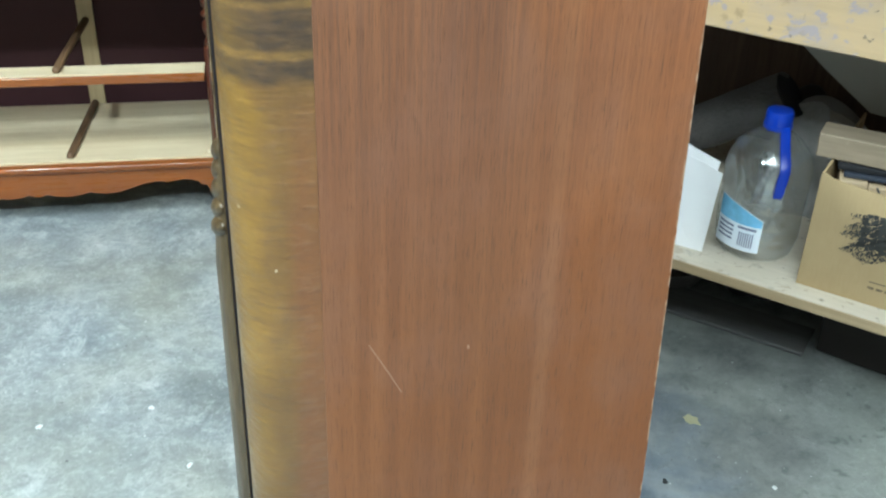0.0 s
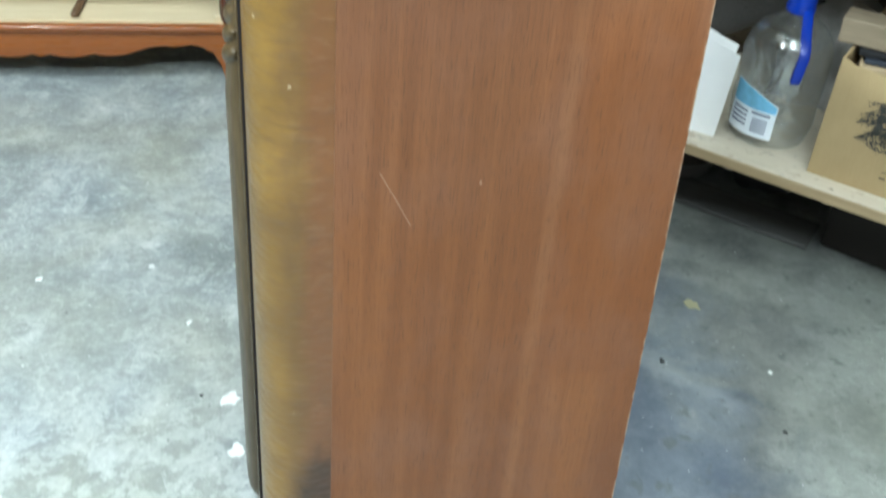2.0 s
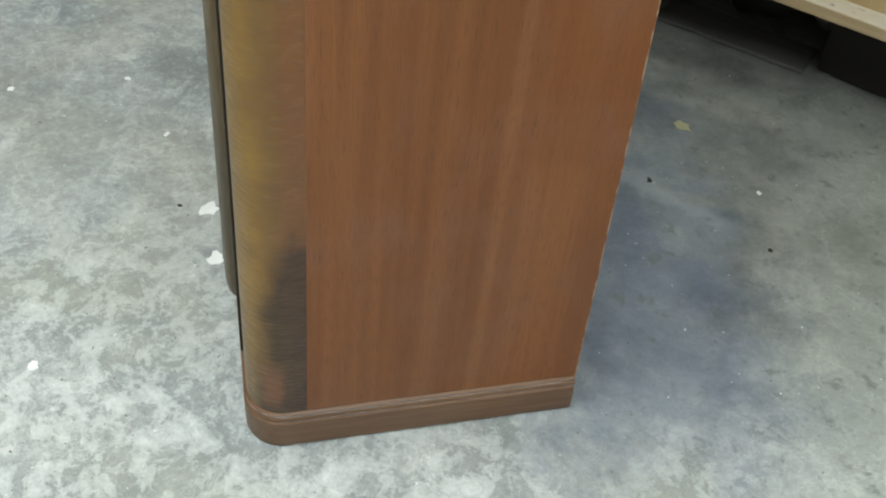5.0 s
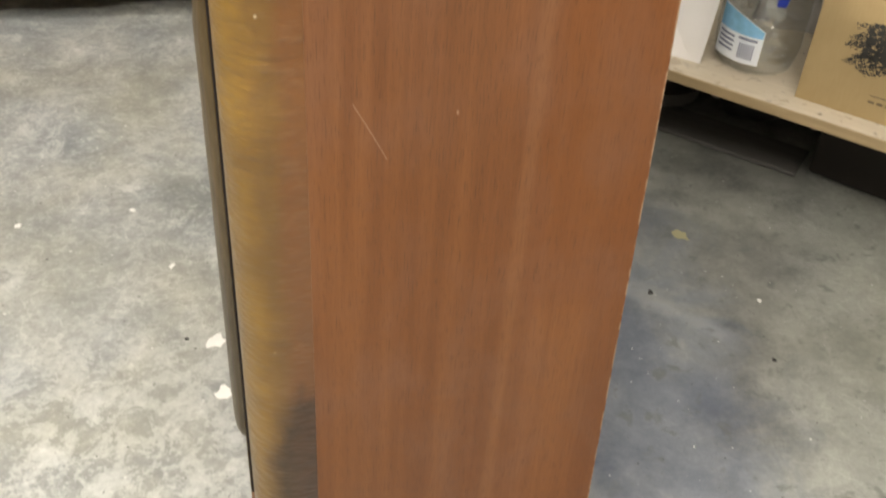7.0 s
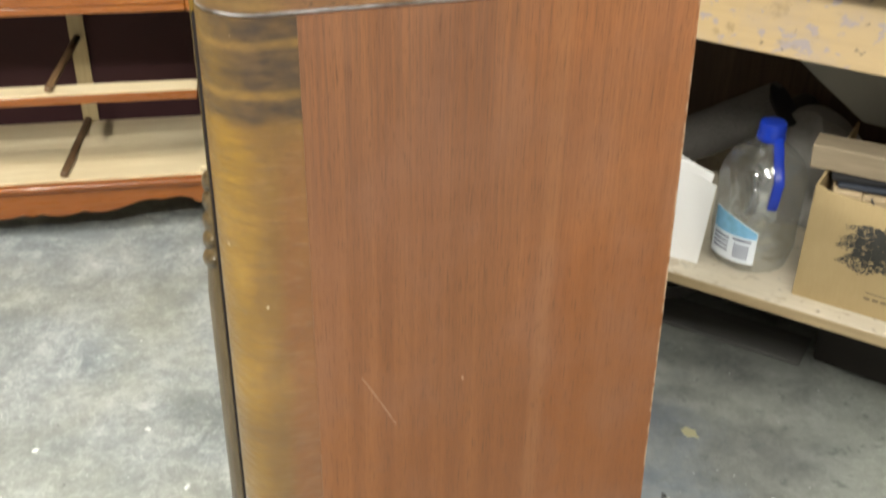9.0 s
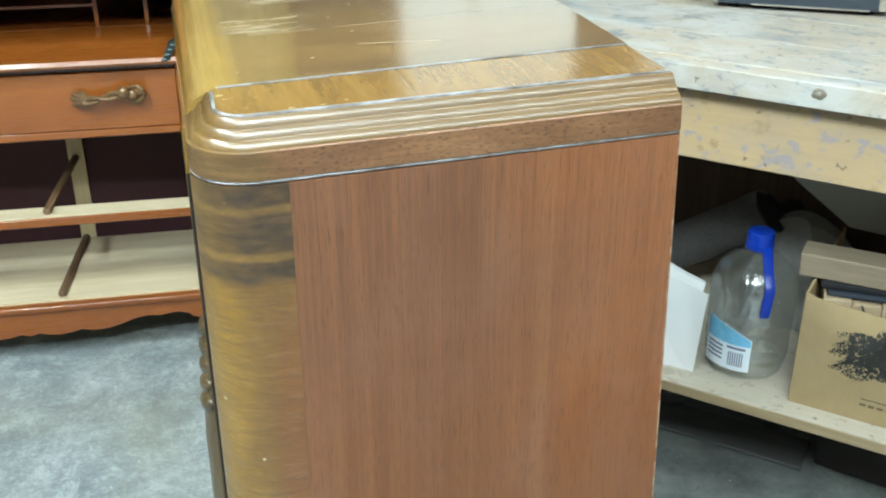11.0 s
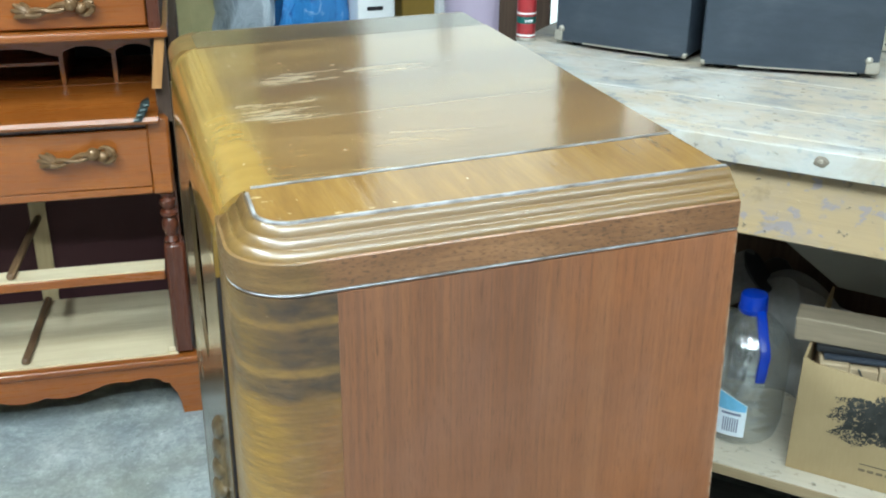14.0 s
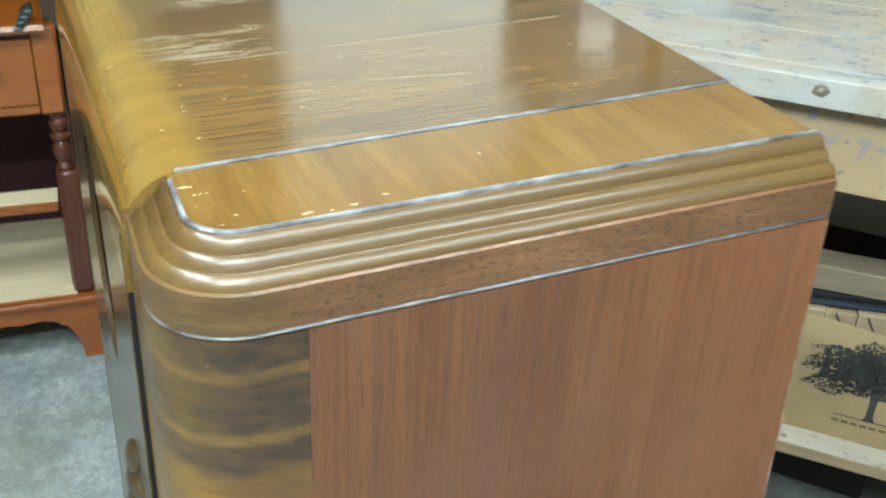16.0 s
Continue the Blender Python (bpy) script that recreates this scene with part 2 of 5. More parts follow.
def console_top():
    """Polished top veneer with worn, pale streaks and darker boards."""
    g = Graph("worn_polished_walnut_top")
    x, y = g.axis("X"), g.axis("Y")
    fine = g.noise(g.scaled(0.04, 1, 1), 420, 4, 0.6)
    broad = g.noise(g.scaled(0.22, 1, 1), 24, 4, 0.6, 0.5)
    cloud = g.noise(g.co, 9, 3)
    col = g.ramp(broad, (0.3, (0.110, 0.064, 0.022)), (0.5, (0.176, 0.104, 0.033)), (0.72, (0.238, 0.149, 0.050)))
    board = g.span(g.math("ADD", y, g.math("MULTIPLY", x, -0.05)), 0.315, 0.395, 0.003)
    col = g.mix(g.math("MULTIPLY", board, 0.6), col, (0.10, 0.055, 0.028))
    board = g.span(g.math("ADD", y, g.math("MULTIPLY", x, -0.05)), 0.12, 0.232, 0.003)
    col = g.mix(g.math("MULTIPLY", board, 0.35), col, (0.205, 0.112, 0.030))
    col = g.mix(g.ramp(fine, (0.36, 0.65), (0.6, 0.0)), col, (0.095, 0.048, 0.014))
    lip = g.span(g.math("ADD", x, g.math("MULTIPLY_ADD", cloud, 0.03, -0.015)), -0.2, 0.070, 0.009)
    col = g.mix(g.math("MULTIPLY", lip, 0.85), col, g.ramp(broad, (0.3, (0.190, 0.108, 0.019)), (0.7, (0.290, 0.178, 0.036))))
    rub = g.noise(g.scaled(0.16, 1, 1), 75, 5, 0.7, 0.4)
    area = g.math("ADD", g.math("MULTIPLY", g.span(x, 0.11, 0.27, 0.03), g.span(y, 0.352, 0.392, 0.012)),
                  g.math("MULTIPLY", g.span(x, 0.075, 0.145, 0.02), g.span(y, 0.245, 0.305, 0.012)))
    worn = g.math("MULTIPLY", area, g.ramp(rub, (0.49, 0.0), (0.585, 1.0)))
    specks = g.ramp(g.noise(g.scaled(0.7, 1, 1), 170, 2, 0.5), (0.72, 0.0), (0.75, 1.0))
    worn = g.math("MAXIMUM", worn, g.math("MULTIPLY", specks, 0.8))
    seam = g.math("MULTIPLY", g.span(g.math("ADD", y, g.math("MULTIPLY", x, -0.05)), 0.2335, 0.2355, 0.0012), g.math("MULTIPLY", g.span(x, 0.09, 0.6, 0.01), g.ramp(cloud, (0.4, 0.0), (0.55, 0.8))))
    worn = g.math("MAXIMUM", worn, seam)
    scratch = g.math("MULTIPLY", g.span(g.math("ADD", y, g.math("MULTIPLY", x, 0.17)), 0.2095, 0.2112, 0.0008), g.span(x, 0.178, 0.247, 0.004))
    worn = g.math("MAXIMUM", worn, scratch)
    col = g.mix(g.math("MULTIPLY", worn, 0.34), col, (0.54, 0.47, 0.32))
    rough = g.mix(worn, g.ramp(cloud, (0.3, 0.10), (0.7, 0.18)), (0.45, 0.45, 0.45))
    return g.done(col, rough, g.noise(g.scaled(0.5, 1, 1), 30, 3), 0.0003, spec=0.6, coat=0.42, coat_rough=0.11)


def end_veneer():
    g = Graph("end_panel_walnut")
    fine = g.noise(g.scaled(1, 0.06, 1, 32), 300, 4, 0.65)
    broad = g.noise(g.scaled(1, 0.16, 1, 32), 42, 5, 0.65, 0.6)
    col = g.ramp(broad, (0.32, (0.150, 0.081, 0.019)), (0.5, (0.190, 0.105, 0.024)), (0.68, (0.230, 0.133, 0.033)))
    col = g.mix(g.ramp(fine, (0.36, 0.30), (0.58, 0.0)), col, (0.11, 0.054, 0.016))
    x, y = g.axis("X"), g.axis("Y")
    near = g.math("MAXIMUM", g.math("MULTIPLY", g.span(y, 0.024, 0.0385, 0.003), g.span(x, -0.1, 0.17, 0.05)), g.math("MULTIPLY", g.span(y, 0.02, 0.08, 0.01), g.span(x, -0.1, 0.056, 0.004)))
    near = g.math("MAXIMUM", near, 0.34)
    chips = g.ramp(g.math("MULTIPLY", g.noise(g.scaled(0.6, 1, 1), 170, 2, 0.5), g.math("MULTIPLY_ADD", near, 0.18, 0.86)), (0.678, 0.0), (0.70, 1.0))
    col = g.mix(g.math("MULTIPLY", chips, 0.8), col, (0.6, 0.48, 0.27))
    return g.done(col, g.ramp(broad, (0.3, 0.10), (0.7, 0.18)), broad, 0.0004, spec=0.6)


def concrete():
    g = Graph("worn_concrete")
    x, y = g.axis("X"), g.axis("Y")
    big, mid = g.noise(g.co, 1.9, 4, 0.6, 0.4), g.noise(g.co, 7, 7, 0.68, 0.6)
    fine, grit = g.noise(g.co, 48, 6, 0.72), g.noise(g.co, 210, 3, 0.6)
    patch = g.noise(g.scaled(1, 1, 1, 30), 15, 8, 0.72, 0.5)
    flake = g.noise(g.scaled(1.1, 1, 1, 12), 21, 9, 0.74, 0.35)
    cold = g.noise(g.co, 3.1, 3, 0.5)
    col = g.ramp(mid, (0.30, (0.15, 0.165, 0.158)), (0.45, (0.265, 0.285, 0.272)), (0.58, (0.39, 0.41, 0.39)), (0.75, (0.54, 0.56, 0.53)))
    col = g.mix(g.ramp(big, (0.36, 0.5), (0.60, 0.0)), col, (0.21, 0.22, 0.20))
    col = g.mix(g.ramp(cold, (0.42, 0.4), (0.62, 0.0)), col, g.mix(0.5, col, (0.20, 0.26, 0.33)))
    col = g.mix(g.ramp(fine, (0.36, 0.5), (0.54, 0.0)), col, (0.15, 0.165, 0.165))
    col = g.mix(g.math("MULTIPLY", g.ramp(patch, (0.53, 0.0), (0.63, 0.5)), g.ramp(big, (0.38, 0.15), (0.6, 1.0))), col, (0.64, 0.67, 0.65))
    wob = g.math("MULTIPLY_ADD", mid, 0.5, -0.25)
    # pale flaking crust round the foot of the console
    zone = g.math("MAXIMUM", g.math("MULTIPLY", g.span(g.math("ADD", x, wob), -0.95, 0.10, 0.22), g.span(g.math("ADD", y, wob), -0.8, 0.45, 0.22)),
                  g.math("MULTIPLY", g.span(g.math("ADD", x, wob), -0.1, 0.66, 0.22), g.span(g.math("ADD", y, wob), -0.8, 0.03, 0.16)))
    crust = g.math("MULTIPLY", zone, g.ramp(flake, (0.48, 0.0), (0.505, 0.36), (0.62, 0.68)))
    col = g.mix(crust, col, g.mix(fine, (0.46, 0.50, 0.50), (0.62, 0.65, 0.64)))
    rim = g.math("MULTIPLY", zone, g.ramp(flake, (0.36, 0.60), (0.43, 0.0), (0.455, 0.0), (0.472, 0.42), (0.488, 0.0)))
    col = g.mix(rim, col, (0.17, 0.195, 0.205))
    mottle, vein = g.noise(g.co, 105, 4, 0.65, 0.3), g.noise(g.co, 19, 3, 0.55, 0.5)
    col = g.mix(g.ramp(mottle, (0.36, 0.16), (0.52, 0.0)), col, (0.13, 0.14, 0.14))
    col = g.mix(g.ramp(mottle, (0.53, 0.0), (0.68, 0.18)), col, (0.66, 0.68, 0.65))
    col = g.mix(g.math("MULTIPLY", g.ramp(vein, (0.470, 0.0), (0.50, 0.30), (0.508, 0.0)), g.ramp(mid, (0.40, 0.0), (0.56, 1.0))), col, (0.66, 0.69, 0.67))
    warm = g.noise(g.scaled(1, 1, 1, 50), 2.6, 4, 0.6, 0.3)
    col = g.mix(g.ramp(warm, (0.47, 0.0), (0.66, 0.45)), col, g.mix(0.55, col, (0.40, 0.385, 0.26)))
    # Mottled blue-grey dirt beside the console; its reach under the bench paints shade.
    dark_zone = g.math("MULTIPLY", g.span(g.math("ADD", x, wob), 0.40, 1.55, 0.16), g.span(g.math("ADD", y, wob), -0.10, 1.40, 0.16))
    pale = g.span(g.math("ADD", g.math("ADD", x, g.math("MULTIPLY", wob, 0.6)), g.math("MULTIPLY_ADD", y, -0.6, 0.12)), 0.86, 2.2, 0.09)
    dark_zone = g.math("MULTIPLY", dark_zone, g.math("MULTIPLY_ADD", pale, -0.5, 1.0))
    col = g.mix(g.math("MULTIPLY", pale, 0.30), col, (0.31, 0.33, 0.255))
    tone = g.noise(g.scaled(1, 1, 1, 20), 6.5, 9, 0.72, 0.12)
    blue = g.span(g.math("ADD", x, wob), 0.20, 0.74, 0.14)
    dirt_shade = g.mix(blue, g.ramp(tone, (0.34, (0.088, 0.092, 0.089)), (0.64, (0.225, 0.235, 0.21))), g.ramp(tone, (0.34, (0.080, 0.100, 0.135)), (0.66, (0.165, 0.192, 0.232))))
    col = g.mix(g.math("MULTIPLY", dark_zone, g.ramp(tone, (0.36, 1.0), (0.68, 0.72))), col, dirt_shade)
    across = g.math("ADD", g.math("ADD", g.math("MULTIPLY", x, 0.811), g.math("MULTIPLY", y, 0.586)), g.math("MULTIPLY_ADD", mid, 0.06, -0.03))
    along = g.math("ADD", g.math("MULTIPLY", x, 0.586), g.math("MULTIPLY", y, -0.811))
    seam = g.math("MULTIPLY", g.span(across, 0.776, 0.806, 0.012), g.span(along, 0.02, 0.23, 0.04))
    col = g.mix(g.math("MULTIPLY", seam, 0.30), col, (0.36, 0.40, 0.43))
    spots = g.math("MULTIPLY", g.math("MULTIPLY", g.ramp(g.noise(g.co, 26, 5, 0.65, 0.2), (0.58, 0.0), (0.66, 0.6)), g.span(x, 0.5, 2.0, 0.1)), g.span(y, -0.3, 1.0, 0.1))
    col = g.mix(spots, col, (0.095, 0.105, 0.10))
    fleck = g.ramp(g.noise(g.co, 95, 2, 0.5), (0.735, 0.0), (0.76, 0.75))
    col = g.mix(fleck, col, (0.72, 0.73, 0.71))
    pit = g.ramp(g.noise(g.co, 130, 2, 0.5), (0.25, 0.8), (0.29, 0.0))
    col = g.mix(pit, col, (0.05, 0.05, 0.048))
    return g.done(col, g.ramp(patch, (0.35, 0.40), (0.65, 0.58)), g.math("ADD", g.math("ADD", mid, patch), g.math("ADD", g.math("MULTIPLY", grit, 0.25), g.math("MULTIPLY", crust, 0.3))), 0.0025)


def paint_bench(name, base, drift, spots, wear, spotted=0.60, spill=0.0):
    """Bare softwood with spilt paint, smears, blotches and dark dents."""
    g = Graph(name)
    grain = g.noise(g.scaled(0.06, 1, 1), 130, 4, 0.6)
    wide = g.noise(g.scaled(0.6, 1, 1), 7, 5, 0.65, 0.4)
    cloud = g.noise(g.scaled(0.7, 1, 1), 15, 6, 0.68, 0.4)
    col = g.mix(g.ramp(grain, (0.35, 0.22), (0.60, 0.0)), base, tuple(0.62 * c for c in base))
    col = g.mix(g.ramp(wide, (0.43, 0.0), (0.62, wear)), col, drift)
    col = g.mix(g.ramp(cloud, (0.48, 0.0), (0.66, 0.5)), col, tuple(0.55 * a + 0.45 * b for a, b in zip(drift, spots)))
    blot = g.noise(g.scaled(0.75, 1, 1), 21, 6, 0.66, 0.35)
    col = g.mix(g.ramp(blot, (spotted, 0.0), (spotted + 0.035, 0.75)), col, spots)
    chips = g.noise(g.scaled(0.85, 1, 1), 52, 3, 0.55, 0.3)
    col = g.mix(g.ramp(chips, (0.635, 0.0), (0.66, 0.7)), col, spots)
    if spill:
        white = g.noise(g.scaled(0.65, 1, 1), 9, 7, 0.68, 0.4)
        col = g.mix(g.ramp(white, (0.46, 0.0), (0.60, spill)), col, (0.50, 0.495, 0.46))
        blue = g.noise(g.scaled(0.45, 1, 1, 8), 8, 7, 0.68, 0.35)
        col = g.mix(g.ramp(blue, (0.55, 0.0), (0.62, 0.4 * spill), (0.72, spill)), col, (0.15, 0.18, 0.22))
        away = g.math("ADD", g.math("MULTIPLY", g.math("ABSOLUTE", g.math("ADD", g.axis("X"), 0.02)), 0.55), g.math("ABSOLUTE", g.math("ADD", g.axis("Y"), -1.315)))
        smear = g.span(g.math("ADD", away, g.math("MULTIPLY_ADD", white, 0.50, -0.25)), -1.0, 0.050, 0.035)
        col = g.mix(g.math("MULTIPLY", smear, g.ramp(blue, (0.36, 0.15), (0.60, 0.85))), col, (0.095, 0.112, 0.135))
        rust = g.noise(g.scaled(0.6, 1, 1, -6), 13, 6, 0.66, 0.3)
        col = g.mix(g.ramp(rust, (0.60, 0.0), (0.70, 0.6 * spill)), col, (0.42, 0.31, 0.20))
    else:
        brown = g.noise(g.scaled(0.8, 1, 1), 28, 4, 0.6, 0.3)
        col = g.mix(g.ramp(brown, (0.60, 0.0), (0.68, 0.55)), col, tuple(0.5 * c for c in base))
    dents = g.ramp(g.noise(g.co, 55, 4, 0.6), (0.29, 0.75), (0.345, 0.0))
    col = g.mix(dents, col, (0.12, 0.10, 0.075))
    return g.done(col, 0.62, g.math("ADD", g.math("MULTIPLY", grain, 0.5), g.math("ADD", wide, dents)), 0.0012)


def open_grain():
    """Coarse, open-pored wood with short dark flecks along the band."""
    g = Graph("open_grained_rim_wood")
    fleck, fine = g.noise(g.scaled(0.26, 0.26, 1.0), 760, 3, 0.6), g.noise(g.scaled(0.10, 0.10, 1.0), 240, 4, 0.65)
    broad = g.noise(g.scaled(0.5, 0.5, 1.0), 22, 4, 0.6, 0.4)
    col = g.ramp(broad, (0.3, (0.125, 0.058, 0.024)), (0.5, (0.185, 0.088, 0.036)), (0.72, (0.245, 0.125, 0.055)))
    col = g.mix(g.ramp(fine, (0.36, 0.45), (0.58, 0.0)), col, (0.085, 0.038, 0.017))
    col = g.mix(g.ramp(fleck, (0.36, 0.75), (0.47, 0.0)), col, (0.040, 0.019, 0.010))
    turn = g.span(g.math("ADD", g.axis("X"), g.math("MULTIPLY_ADD", broad, 0.03, -0.015)), -0.2, 0.078, 0.014)
    col = g.mix(g.math("MULTIPLY", turn, 0.72), col, g.ramp(fine, (0.36, (0.085, 0.050, 0.015)), (0.62, (0.150, 0.090, 0.026))))
    return g.done(col, g.ramp(fleck, (0.35, 0.48), (0.55, 0.28)), fleck, 0.0006, coat=0.2, coat_rough=0.2)


def edge_line():
    """Rubbed-through edge: broken blue-white filler over dark wood."""
    g = Graph("worn_pale_edge")
    n = g.noise(g.scaled(0.5, 1, 1), 75, 4, 0.65)
    col = g.ramp(n, (0.36, (0.075, 0.060, 0.048)), (0.50, (0.165, 0.158, 0.155)), (0.68, (0.33, 0.325, 0.33)))
    return g.done(col, 0.28, n, 0.0008)


def cardboard_mat():
    g = Graph("brown_cardboard")
    a, b = g.noise(g.scaled(1, 1, 0.15), 260, 3), g.noise(g.co, 12, 3)
    col = g.mix(a, (0.36, 0.265, 0.13), (0.42, 0.315, 0.165))
    col = g.mix(g.ramp(b, (0.4, 0.3), (0.65, 0.0)), col, (0.31, 0.22, 0.105))
    return g.done(col, 0.75, a, 0.0003)


def clear_plastic():
    """A thin clear wall: light passes straight through, the surface shines a little and is faintly milky."""
    g = Graph("clear_plastic")
    thin, shine, milk = (g.t.nodes.new("ShaderNodeBsdf" + k) for k in ("Transparent", "Glossy", "Diffuse"))
    dent = g.t.nodes.new("ShaderNodeBump")
    dent.inputs["Distance"].default_value = 0.0060
    g.put(dent.inputs["Height"], g.noise(g.scaled(1, 1, 0.6), 48, 2, 0.5, 0.6))
    g.put(thin.inputs["Color"], (0.975, 0.985, 0.99))
    g.put(milk.inputs["Color"], (0.80, 0.84, 0.86))
    shine.inputs["Roughness"].default_value = 0.05
    last = thin
    for n, share in ((milk, 0.015), (shine, 0.19)):
        g.t.links.new(dent.outputs[0], n.inputs["Normal"])
        mixed = g.t.nodes.new("ShaderNodeMixShader")
        mixed.inputs[0].default_value = share
        g.t.links.new(last.outputs[0], mixed.inputs[1])
        g.t.links.new(n.outputs[0], mixed.inputs[2])
        last = mixed
    g.t.links.new(last.outputs[0], g.t.nodes["Material Output"].inputs["Surface"])
    return g.m


def void(name):
    g = Graph(name)
    return g.done((0.006, 0.006, 0.007), 0.95, spec=0.0)


def film_bag(name, deep, mid, pale, scale):
    """Crinkled plastic: glints on creases and shade in folds are put into the colour."""
    g = Graph(name)
    n = g.noise(g.scaled(1.3, 1.3, 0.55), scale, 4, 0.6, 1.2)
    col = g.ramp(n, (0.34, deep), (0.50, mid), (0.62, mid), (0.74, pale))
    return g.done(col, 0.24, n, 0.012)


def glow(name, color, strength):
    g = Graph(name)
    g.bsdf.inputs["Emission Color"].default_value = (*color, 1)
    g.bsdf.inputs["Emission Strength"].default_value = strength
    return g.done(color, 0.5)


